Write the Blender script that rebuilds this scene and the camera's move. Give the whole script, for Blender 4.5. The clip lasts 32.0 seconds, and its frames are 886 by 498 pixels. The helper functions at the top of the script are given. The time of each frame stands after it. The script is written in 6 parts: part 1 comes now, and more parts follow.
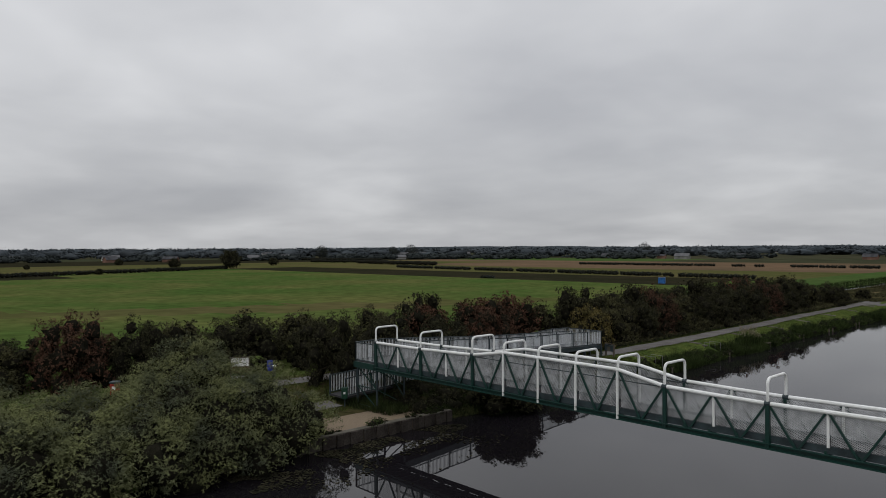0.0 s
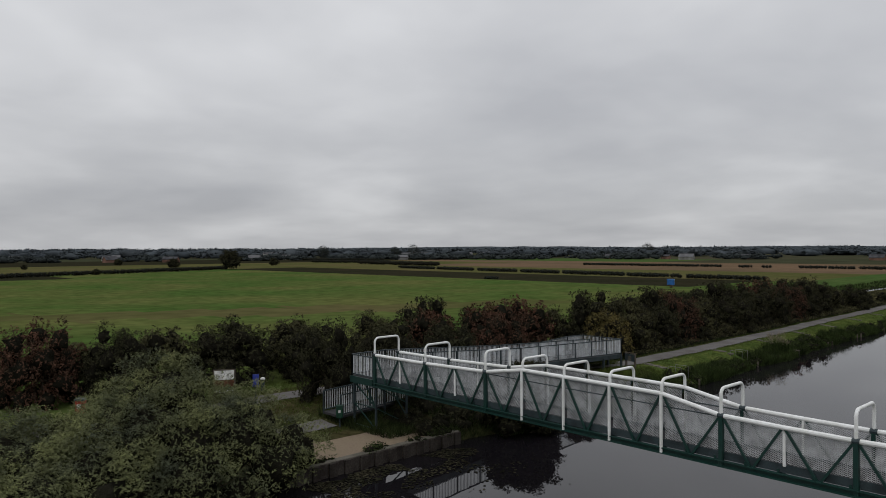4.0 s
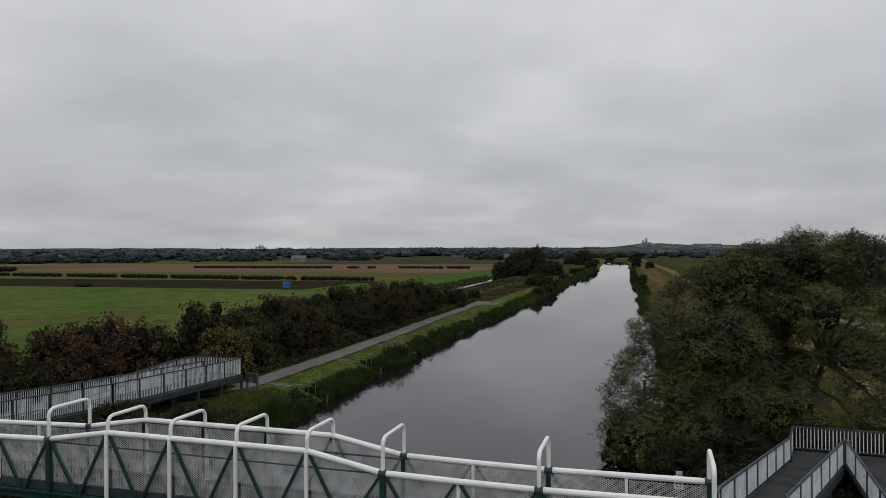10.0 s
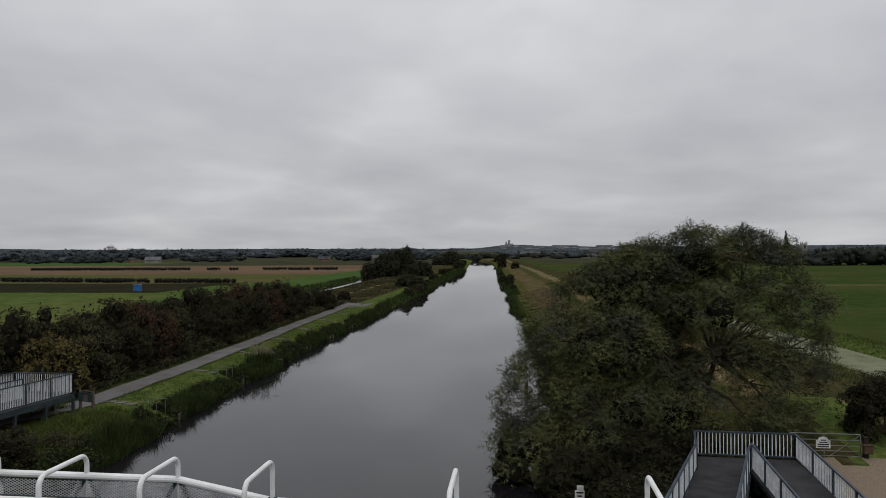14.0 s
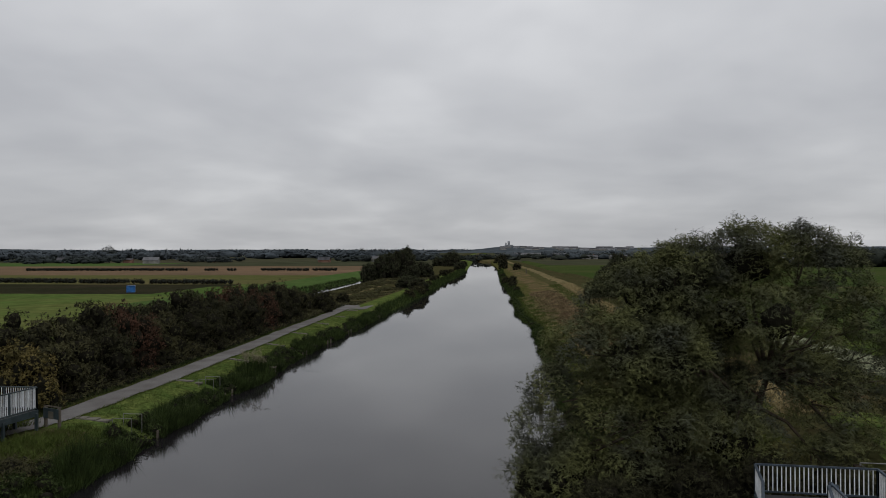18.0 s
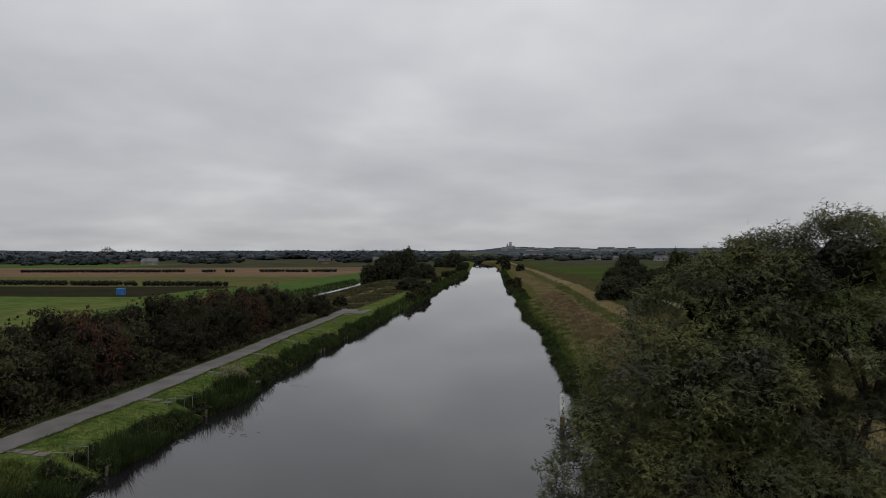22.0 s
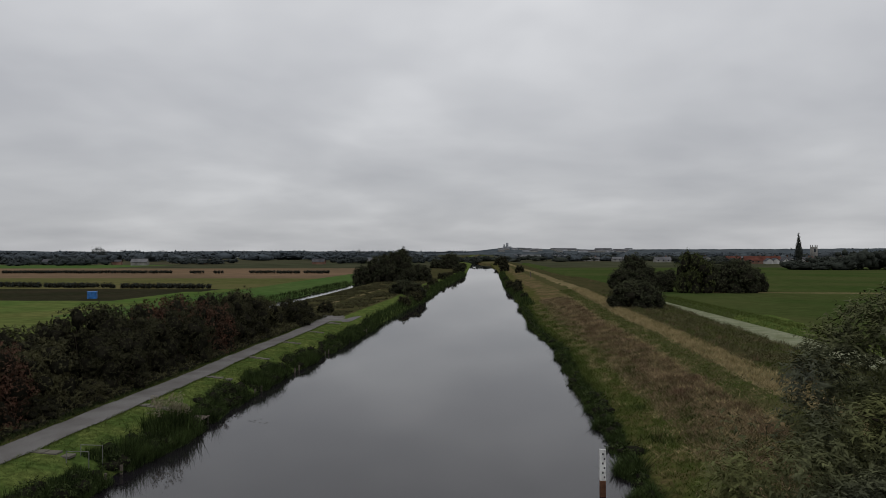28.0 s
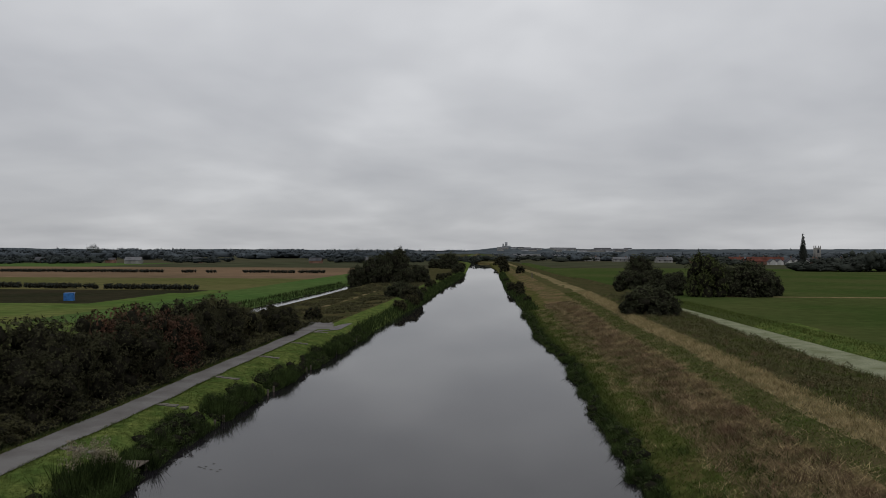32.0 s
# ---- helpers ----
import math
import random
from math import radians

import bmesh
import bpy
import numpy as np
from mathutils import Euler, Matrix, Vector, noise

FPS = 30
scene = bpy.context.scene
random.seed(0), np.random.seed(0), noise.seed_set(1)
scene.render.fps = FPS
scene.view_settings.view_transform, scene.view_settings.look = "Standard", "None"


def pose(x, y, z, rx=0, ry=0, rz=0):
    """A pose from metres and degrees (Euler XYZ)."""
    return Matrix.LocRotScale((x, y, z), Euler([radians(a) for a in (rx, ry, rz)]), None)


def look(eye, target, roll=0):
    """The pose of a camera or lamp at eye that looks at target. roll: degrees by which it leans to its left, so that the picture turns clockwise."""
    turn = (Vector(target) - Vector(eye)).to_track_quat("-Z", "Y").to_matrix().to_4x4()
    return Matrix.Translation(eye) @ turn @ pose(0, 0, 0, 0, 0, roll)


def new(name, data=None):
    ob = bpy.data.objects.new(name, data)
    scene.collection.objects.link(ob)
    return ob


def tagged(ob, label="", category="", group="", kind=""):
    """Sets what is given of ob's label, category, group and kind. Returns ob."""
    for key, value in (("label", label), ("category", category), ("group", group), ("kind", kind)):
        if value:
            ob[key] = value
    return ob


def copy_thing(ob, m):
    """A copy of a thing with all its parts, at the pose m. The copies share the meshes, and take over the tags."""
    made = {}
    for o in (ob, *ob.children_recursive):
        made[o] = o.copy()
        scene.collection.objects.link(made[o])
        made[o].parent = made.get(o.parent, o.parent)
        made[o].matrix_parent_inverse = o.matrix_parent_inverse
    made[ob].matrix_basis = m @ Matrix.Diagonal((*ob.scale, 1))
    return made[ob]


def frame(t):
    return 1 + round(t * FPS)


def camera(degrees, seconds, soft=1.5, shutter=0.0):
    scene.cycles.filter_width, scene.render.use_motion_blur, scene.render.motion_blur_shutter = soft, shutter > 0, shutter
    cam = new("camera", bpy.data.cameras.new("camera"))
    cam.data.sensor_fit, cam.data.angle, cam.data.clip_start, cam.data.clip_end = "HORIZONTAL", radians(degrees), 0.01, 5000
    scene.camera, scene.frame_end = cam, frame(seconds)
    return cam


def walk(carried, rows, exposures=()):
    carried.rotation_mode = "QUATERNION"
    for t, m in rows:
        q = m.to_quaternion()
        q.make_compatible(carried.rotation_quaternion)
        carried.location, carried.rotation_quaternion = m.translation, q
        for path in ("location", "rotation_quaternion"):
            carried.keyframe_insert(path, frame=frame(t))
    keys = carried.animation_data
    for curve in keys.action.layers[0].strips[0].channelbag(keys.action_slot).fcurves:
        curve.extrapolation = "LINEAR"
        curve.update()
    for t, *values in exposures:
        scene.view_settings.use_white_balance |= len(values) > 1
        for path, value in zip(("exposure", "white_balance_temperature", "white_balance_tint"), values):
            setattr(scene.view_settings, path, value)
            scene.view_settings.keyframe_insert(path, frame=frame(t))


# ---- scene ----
cam = camera(64.02, 32.0, soft=0.85)
# seconds, x, y, z in metres, heading left of north, tilt up and lean in degrees
PATH = [
    (0, 32.100, -24.624, 9.685, 47.066, 0.018, -0.279),
    (1, 31.265, -23.952, 9.664, 47.064, 0.040, -0.234),
    (2.5, 29.983, -22.906, 9.646, 47.167, 0.038, -0.161),
    (4.5, 28.071, -21.260, 9.717, 47.218, 0.039, -0.245),
    (5, 27.612, -20.777, 9.709, 36.440, 0.093, -0.367),
    (5.5, 27.166, -20.282, 9.705, 29.686, 0.088, -0.304),
    (6, 26.762, -19.819, 9.729, 29.719, 0.104, -0.321),
    (6.5, 26.404, -19.380, 9.755, 29.588, 0.090, -0.347),
    (7, 26.064, -18.931, 9.800, 22.822, 0.076, -0.296),
    (7.5, 25.742, -18.490, 9.832, 21.568, 0.059, -0.342),
    (8, 25.468, -18.050, 9.863, 20.313, 0.050, -0.324),
    (8.5, 25.189, -17.623, 9.882, 16.617, 0.069, -0.345),
    (9, 24.942, -17.190, 9.909, 16.607, 0.078, -0.391),
    (9.5, 24.710, -16.765, 9.926, 16.640, 0.062, -0.299),
    (10, 24.501, -16.337, 9.929, 16.656, 0.031, -0.314),
    (10.5, 24.309, -15.910, 9.910, 16.666, 0.029, -0.368),
    (11, 24.129, -15.480, 9.871, 16.691, 0.031, -0.426),
    (11.5, 23.944, -15.053, 9.823, 15.283, 0.030, -0.440),
    (12, 23.774, -14.617, 9.791, 13.737, 0.032, -0.447),
    (12.5, 23.617, -14.183, 9.754, 13.803, 0.023, -0.417),
    (13, 23.465, -13.744, 9.726, 13.392, 0.025, -0.437),
    (13.5, 23.316, -13.318, 9.680, 10.179, 0.044, -0.341),
    (14, 23.153, -12.859, 9.654, 5.962, 0.077, -0.287),
    (14.5, 22.993, -12.389, 9.640, 5.671, 0.100, -0.182),
    (16.5, 22.663, -10.671, 9.626, 5.855, 0.108, -0.142),
    (17, 22.529, -10.088, 9.605, 5.872, 0.122, -0.213),
    (17.5, 22.401, -9.476, 9.588, 5.896, 0.138, -0.207),
    (18, 22.282, -8.828, 9.580, 5.935, 0.157, -0.182),
    (18.5, 22.165, -8.149, 9.575, 5.986, 0.172, -0.181),
    (19, 22.051, -7.441, 9.567, 6.023, 0.201, -0.181),
    (19.5, 21.937, -6.709, 9.547, 6.041, 0.216, -0.218),
    (20, 21.824, -5.955, 9.519, 6.033, 0.193, -0.251),
    (20.5, 21.713, -5.180, 9.502, 6.044, 0.225, -0.215),
    (21, 21.610, -4.386, 9.496, 6.055, 0.225, -0.234),
    (21.5, 21.515, -3.583, 9.498, 6.092, 0.231, -0.231),
    (22, 21.429, -2.775, 9.510, 6.047, 0.238, -0.240),
    (22.5, 21.336, -1.980, 9.526, 6.056, 0.221, -0.214),
    (23, 21.244, -1.187, 9.550, 6.081, 0.221, -0.189),
    (23.5, 21.161, -0.384, 9.581, 6.089, 0.222, -0.197),
    (24, 21.087, 0.433, 9.609, 6.063, 0.245, -0.135),
    (24.5, 21.001, 1.253, 9.617, 6.042, 0.247, -0.123),
    (25, 20.910, 2.084, 9.615, 6.002, 0.261, -0.159),
    (25.5, 20.815, 2.923, 9.606, 5.971, 0.266, -0.159),
    (27.5, 20.411, 6.538, 9.514, 5.825, 0.292, -0.176),
    (28, 20.348, 7.547, 9.548, 5.767, 0.295, -0.143),
    (28.5, 20.269, 8.548, 9.580, 5.727, 0.246, -0.129),
    (29, 20.178, 9.533, 9.615, 5.734, 0.229, -0.080),
    (29.5, 20.082, 10.506, 9.653, 5.711, 0.211, -0.022),
    (30, 19.983, 11.471, 9.692, 5.708, 0.204, -0.019),
    (30.5, 19.897, 12.433, 9.734, 5.696, 0.175, 0.041),
    (31, 19.819, 13.396, 9.785, 5.709, 0.179, 0.066),
    (31.5, 19.744, 14.355, 9.843, 5.742, 0.156, 0.118),
    (32, 19.665, 15.316, 9.904, 5.682, 0.205, 0.104),
]
walk(cam, [(t, pose(x, y, z, 90 + tilt, 0, turn) @ pose(0, 0, 0, 0, 0, lean)) for t, x, y, z, turn, tilt, lean in PATH])

# ---- light ----
world = bpy.data.worlds.new("overcast_sky")
scene.world = world
world.use_nodes = True
wn, wl = world.node_tree.nodes, world.node_tree.links
wn.clear()


def wnode(kind, **vals):
    n = wn.new(kind)
    for key, value in vals.items():
        n.inputs[key.replace("_", " ")].default_value = value
    return n


def wmath(op, a, b=None):
    n = wn.new("ShaderNodeMath")
    n.operation = op
    for k, v in enumerate((a, b)):
        if v is None:
            continue
        if isinstance(v, (int, float)):
            n.inputs[k].default_value = v
        else:
            wl.new(v, n.inputs[k])
    return n.outputs[0]


tc = wn.new("ShaderNodeTexCoord")
sep = wn.new("ShaderNodeSeparateXYZ")
wl.new(tc.outputs["Generated"], sep.inputs[0])
up = wmath("ADD", wmath("MAXIMUM", sep.outputs["Z"], 0.0), 0.20)
com = wn.new("ShaderNodeCombineXYZ")
wl.new(wmath("DIVIDE", sep.outputs["X"], up), com.inputs["X"])
wl.new(wmath("DIVIDE", sep.outputs["Y"], up), com.inputs["Y"])
n1 = wnode("ShaderNodeTexNoise", Scale=0.75, Detail=5.0, Roughness=0.46, Distortion=0.35)
n2 = wnode("ShaderNodeTexNoise", Scale=2.2, Detail=3.0, Roughness=0.45, Distortion=0.2)
wl.new(com.outputs[0], n1.inputs["Vector"])
wl.new(com.outputs[0], n2.inputs["Vector"])
mix = wmath("ADD", wmath("MULTIPLY", n1.outputs["Fac"], 0.74), wmath("MULTIPLY", n2.outputs["Fac"], 0.26))
ramp = wn.new("ShaderNodeValToRGB")
cr = ramp.color_ramp
cr.elements[0].position, cr.elements[0].color = 0.36, (0.500, 0.510, 0.540, 1)
cr.elements[1].position, cr.elements[1].color = 0.66, (0.752, 0.760, 0.782, 1)
e = cr.elements.new(0.52)
e.color = (0.611, 0.620, 0.645, 1)
wl.new(mix, ramp.inputs[0])
sky = wn.new("ShaderNodeTexSky")
sky.sky_type = "NISHITA"
sky.sun_disc = False
sky.sun_elevation, sky.sun_rotation = radians(38), radians(170)
low = wn.new("ShaderNodeMapRange")
low.interpolation_type = "SMOOTHSTEP"
low.inputs["From Min"].default_value, low.inputs["From Max"].default_value = -0.02, 0.34
low.inputs["To Min"].default_value, low.inputs["To Max"].default_value = 0.745, 1.0
wl.new(sep.outputs["Z"], low.inputs["Value"])
# an overcast sky is about twice as bright overhead as near the horizon
high = wn.new("ShaderNodeMapRange")
high.inputs["From Min"].default_value, high.inputs["From Max"].default_value = 0.36, 0.95
high.inputs["To Min"].default_value, high.inputs["To Max"].default_value = 1.0, 1.9
wl.new(sep.outputs["Z"], high.inputs["Value"])
dim = wn.new("ShaderNodeVectorMath")
dim.operation = "SCALE"
wl.new(ramp.outputs[0], dim.inputs[0])
wl.new(wmath("MULTIPLY", low.outputs[0], high.outputs[0]), dim.inputs["Scale"])
thin = wn.new("ShaderNodeVectorMath")
thin.operation = "SCALE"
thin.inputs["Scale"].default_value = 0.1
wl.new(sky.outputs[0], thin.inputs[0])
blend = wn.new("ShaderNodeMixRGB")
blend.inputs["Fac"].default_value = 0.97
wl.new(thin.outputs[0], blend.inputs[1])
wl.new(dim.outputs[0], blend.inputs[2])
back = wn.new("ShaderNodeBackground")
back.inputs["Strength"].default_value = 1.0
wl.new(blend.outputs[0], back.inputs["Color"])
wout = wn.new("ShaderNodeOutputWorld")
wl.new(back.outputs[0], wout.inputs["Surface"])
sun = new("sun", bpy.data.lights.new("sun", "SUN"))
sun.data.energy, sun.data.angle, sun.data.color = 0.35, radians(25), (1.0, 0.97, 0.92)
sun.matrix_world = look((0, 0, 60), (-8, 40, 20))
scene.view_settings.exposure = 0.0


# ---- materials ----
def material(name, base, rough=0.8, metal=0.0, vary=0.25, scale=3.0, fine=40.0, bump=0.3, tint=None, per_object=0.0, per_island=0.0, trans=0.0, depth=0.01):
    """A surface with two scales of variation: base colour, a second tint, grain and relief."""
    m = bpy.data.materials.new(name)
    m.use_nodes = True
    nt, ln = m.node_tree.nodes, m.node_tree.links
    bsdf = nt["Principled BSDF"]
    geo = nt.new("ShaderNodeNewGeometry")
    big = nt.new("ShaderNodeTexNoise")
    big.inputs["Scale"].default_value, big.inputs["Detail"].default_value = scale, 3
    small = nt.new("ShaderNodeTexNoise")
    small.inputs["Scale"].default_value, small.inputs["Detail"].default_value = fine, 5
    ln.new(geo.outputs["Position"], big.inputs["Vector"])
    ln.new(geo.outputs["Position"], small.inputs["Vector"])
    mixc = nt.new("ShaderNodeMixRGB")
    mixc.inputs[1].default_value = (*base, 1)
    mixc.inputs[2].default_value = (*(tint or [c * 0.55 for c in base]), 1)
    fac = nt.new("ShaderNodeMapRange")
    fac.inputs["From Min"].default_value, fac.inputs["From Max"].default_value = 0.38, 0.66
    ln.new(big.outputs["Fac"], fac.inputs["Value"])
    ln.new(fac.outputs[0], mixc.inputs["Fac"])
    hsv = nt.new("ShaderNodeHueSaturation")
    ln.new(mixc.outputs[0], hsv.inputs["Color"])
    val = nt.new("ShaderNodeMapRange")
    val.inputs["From Min"].default_value, val.inputs["From Max"].default_value = 0.3, 0.7
    val.inputs["To Min"].default_value, val.inputs["To Max"].default_value = 1 - vary, 1 + vary
    ln.new(small.outputs["Fac"], val.inputs["Value"])
    last = val.outputs[0]
    for amount, source in ((per_object, "ShaderNodeObjectInfo"), (per_island, "geo")):
        if amount:
            out = geo.outputs["Random Per Island"] if source == "geo" else nt.new(source).outputs["Random"]
            spread = nt.new("ShaderNodeMapRange")
            spread.inputs["To Min"].default_value, spread.inputs["To Max"].default_value = 1 - amount, 1 + amount
            ln.new(out, spread.inputs["Value"])
            mul = nt.new("ShaderNodeMath")
            mul.operation = "MULTIPLY"
            ln.new(last, mul.inputs[0])
            ln.new(spread.outputs[0], mul.inputs[1])
            last = mul.outputs[0]
    ln.new(last, hsv.inputs["Value"])
    ln.new(hsv.outputs[0], bsdf.inputs["Base Color"])
    bsdf.inputs["Roughness"].default_value, bsdf.inputs["Metallic"].default_value = rough, metal
    bsdf.inputs["Specular IOR Level"].default_value = 0.3 if rough < 0.6 else 0.0
    if bump:
        bp = nt.new("ShaderNodeBump")
        bp.inputs["Strength"].default_value, bp.inputs["Distance"].default_value = bump, depth
        ln.new(small.outputs["Fac"], bp.inputs["Height"])
        ln.new(bp.outputs[0], bsdf.inputs["Normal"])
    if trans:
        tr = nt.new("ShaderNodeBsdfTranslucent")
        ln.new(hsv.outputs[0], tr.inputs["Color"])
        ms = nt.new("ShaderNodeMixShader")
        ms.inputs[0].default_value = trans
        ln.new(bsdf.outputs[0], ms.inputs[1])
        ln.new(tr.outputs[0], ms.inputs[2])
        ln.new(ms.outputs[0], nt["Material Output"].inputs["Surface"])
    return m


WHITE = material("white_paint", (0.74, 0.75, 0.74), 0.45, vary=0.06, scale=1.5, fine=25, bump=0.08, tint=(0.62, 0.63, 0.60), depth=0.002)
GREEN = material("dark_green_paint", (0.0070, 0.0345, 0.0275), 0.45, vary=0.15, scale=1.2, fine=20, bump=0.1, tint=(0.0115, 0.0328, 0.0279), depth=0.002)
STEEL = material("dark_steel_paint", (0.035, 0.05, 0.055), 0.5, vary=0.2, scale=2, fine=30, bump=0.1, depth=0.002)
BLUEGREY = material("blue_grey_paint", (0.048, 0.064, 0.084), 0.45, vary=0.2, scale=2, fine=30, bump=0.1, depth=0.002)
BAR = material("white_bars", (0.60, 0.625, 0.65), 0.5, vary=0.15, scale=2.5, fine=18, bump=0.05, tint=(0.46, 0.475, 0.48), per_object=0.08, depth=0.002)
GALV = material("galvanised_mesh", (0.35, 0.36, 0.365), 0.5, metal=0.2, vary=0.1, scale=3, fine=60, bump=0)
DECK = material("deck_surface", (0.05, 0.05, 0.052), 0.85, vary=0.25, scale=1.2, fine=45, bump=0.4, tint=(0.035, 0.034, 0.034))
ASPHALT = material("path_asphalt", (0.130, 0.124, 0.119), 0.9, vary=0.2, scale=0.6, fine=30, bump=0.3, tint=(0.098, 0.091, 0.086))
SAND = material("sandy_ground", (0.1848, 0.1434, 0.1064), 0.95, vary=0.2, scale=0.7, fine=14, bump=0.4, tint=(0.1904, 0.1512, 0.1064))
CONCRETE = material("worn_concrete", (0.13, 0.12, 0.10), 0.9, vary=0.2, scale=1.5, fine=25, bump=0.3, tint=(0.085, 0.08, 0.065))
PILE = material("sheet_pile_steel", (0.055, 0.048, 0.042), 0.8, vary=0.3, scale=1.6, fine=14, bump=0.4, tint=(0.032, 0.027, 0.024), per_object=0.2)
LAWN = material("verge_grass", (0.0451, 0.0697, 0.0174), 0.95, vary=0.38, scale=0.8, fine=3.2, bump=0.7, tint=(0.0800, 0.0963, 0.0266), depth=0.06)
BANKG = material("bank_grass", (0.0421, 0.0497, 0.0132), 0.95, vary=0.4, scale=0.45, fine=3, bump=0.8, tint=(0.0702, 0.0574, 0.0243), depth=0.06)
ROUGH = material("rough_grass", (0.0338, 0.0358, 0.0146), 0.95, vary=0.45, scale=0.35, fine=2.5, bump=0.9, tint=(0.0513, 0.0426, 0.0202), depth=0.08)
DRY = material("dry_grass", (0.1002, 0.0714, 0.0380), 0.95, vary=0.45, scale=0.35, fine=2.6, bump=0.8, tint=(0.0525, 0.0548, 0.0196), depth=0.08)
STRAW = material("straw_track", (0.1460, 0.1140, 0.0608), 0.95, vary=0.25, scale=0.4, fine=6, bump=0.7, tint=(0.0827, 0.0726, 0.0327), depth=0.05)
TRACK = material("mown_track", (0.0423, 0.0470, 0.0168), 0.95, vary=0.25, scale=0.4, fine=6, bump=0.6, tint=(0.0612, 0.0515, 0.0246), depth=0.05)
FIELD = material("pasture", (0.0480, 0.0810, 0.0200), 0.95, vary=0.25, scale=0.035, fine=0.5, bump=0.5, tint=(0.084, 0.092, 0.030), depth=0.1)
LEY = material("young_ley", (0.044, 0.078, 0.022), 0.95, vary=0.2, scale=0.03, fine=0.5, bump=0.4, tint=(0.056, 0.082, 0.026), depth=0.1)
GREENFIELD = material("green_field", (0.0312, 0.0480, 0.0132), 0.95, vary=0.15, scale=0.03, fine=0.6, bump=0.4, tint=(0.0480, 0.0552, 0.0192), depth=0.1)
OLIVE = material("olive_field", (0.0644, 0.0690, 0.0242), 0.95, vary=0.15, scale=0.02, fine=0.3, bump=0.4, tint=(0.0897, 0.0782, 0.0345), depth=0.1)
PLOUGH = material("dark_crop", (0.019, 0.020, 0.011), 0.95, vary=0.2, scale=0.05, fine=0.7, bump=0.6, tint=(0.026, 0.023, 0.014), depth=0.1)
STUBBLE = material("stubble", (0.1303, 0.0874, 0.0552), 0.95, vary=0.15, scale=0.015, fine=0.2, bump=0.4, tint=(0.0900, 0.0667, 0.0414), depth=0.1)
FAR = material("far_fields", (0.038, 0.042, 0.024), 0.95, vary=0.3, scale=0.004, fine=0.05, bump=0, tint=(0.052, 0.048, 0.030))
BED = material("canal_bed", (0.03, 0.03, 0.02), 0.95, vary=0.3, scale=1, fine=8, bump=0.2)
# near-black for the foliage cores: the shade inside is put into this colour
CORE_SHADE = material("core_shade", (0.018, 0.017, 0.012), 0.95, vary=0.4, scale=3, fine=22, bump=0.6, tint=(0.010, 0.010, 0.007), depth=0.05)
BARK = material("bark", (0.075, 0.06, 0.045), 0.95, vary=0.35, scale=4, fine=30, bump=0.6)


def leafy(name, base, tint, spread=0.4, patch=1.1):
    return material(name, base, 0.65, vary=0.2, scale=patch, fine=5, bump=0, tint=tint, per_island=spread, trans=0.06)


LEAF_DARK = leafy("hawthorn_leaves", (0.0403, 0.0403, 0.0218), (0.0245, 0.0236, 0.0148), 0.3)
LEAF_RED = leafy("reddening_leaves", (0.0887, 0.0455, 0.0307), (0.0432, 0.0319, 0.0216), 0.32)
LEAF_YELLOW = leafy("yellowing_leaves", (0.115, 0.092, 0.034), (0.070, 0.062, 0.026), 0.4)
LEAF_OLIVE = leafy("olive_leaves", (0.0664, 0.0634, 0.0312), (0.0403, 0.0391, 0.0221), 0.3)
LEAF_PALE = leafy("pale_tree_leaves", (0.056, 0.066, 0.024), (0.036, 0.042, 0.019), 0.35)
LEAF_WILLOW = leafy("willow_leaves", (0.0959, 0.1015, 0.0414), (0.0526, 0.0564, 0.0414), 0.22, 0.55)
LEAF_SALLOW = leafy("sallow_leaves", (0.138, 0.148, 0.064), (0.058, 0.065, 0.043), 0.25, 0.6)
REED = leafy("reed_leaves", (0.040, 0.058, 0.019), (0.016, 0.023, 0.009), 0.6)
TUFT = leafy("grass_blades", (0.0616, 0.0827, 0.0211), (0.0510, 0.0616, 0.0176), 0.4)
DRYTUFT = leafy("dry_blades", (0.1906, 0.1395, 0.0837), (0.1042, 0.0837, 0.0428), 0.5)
# weed leaf colour darkened for the black shadow below the ramp
WEED = leafy("shaded_weed_leaves", (0.036, 0.048, 0.018), (0.018, 0.024, 0.010), 0.6)
SCRUB = leafy("scrub_leaves", (0.084, 0.079, 0.037), (0.054, 0.053, 0.026), 0.5)
STRAWTUFT = leafy("straw_blades", (0.285, 0.225, 0.120), (0.150, 0.125, 0.058), 0.4)
RUSTY = leafy("dead_stems", (0.120, 0.078, 0.050), (0.074, 0.055, 0.034), 0.5)
PLUME = leafy("seed_plumes", (0.21, 0.18, 0.13), (0.12, 0.105, 0.07), 0.3)
LEAF_FIELD = leafy("field_tree_leaves", (0.046, 0.050, 0.028), (0.033, 0.036, 0.022), 0.25, 0.3)
# belt leaves turned blue-grey: distance haze is in the colour
HAZEBELT = leafy("hazed_belt_leaves", (0.038, 0.044, 0.043), (0.029, 0.034, 0.034), 0.2)
# far foliage greyed a little, a touch of haze mixed into the leaf colour
FARLEAF = leafy("hazed_far_leaves", (0.036, 0.040, 0.033), (0.026, 0.030, 0.026), 0.3)


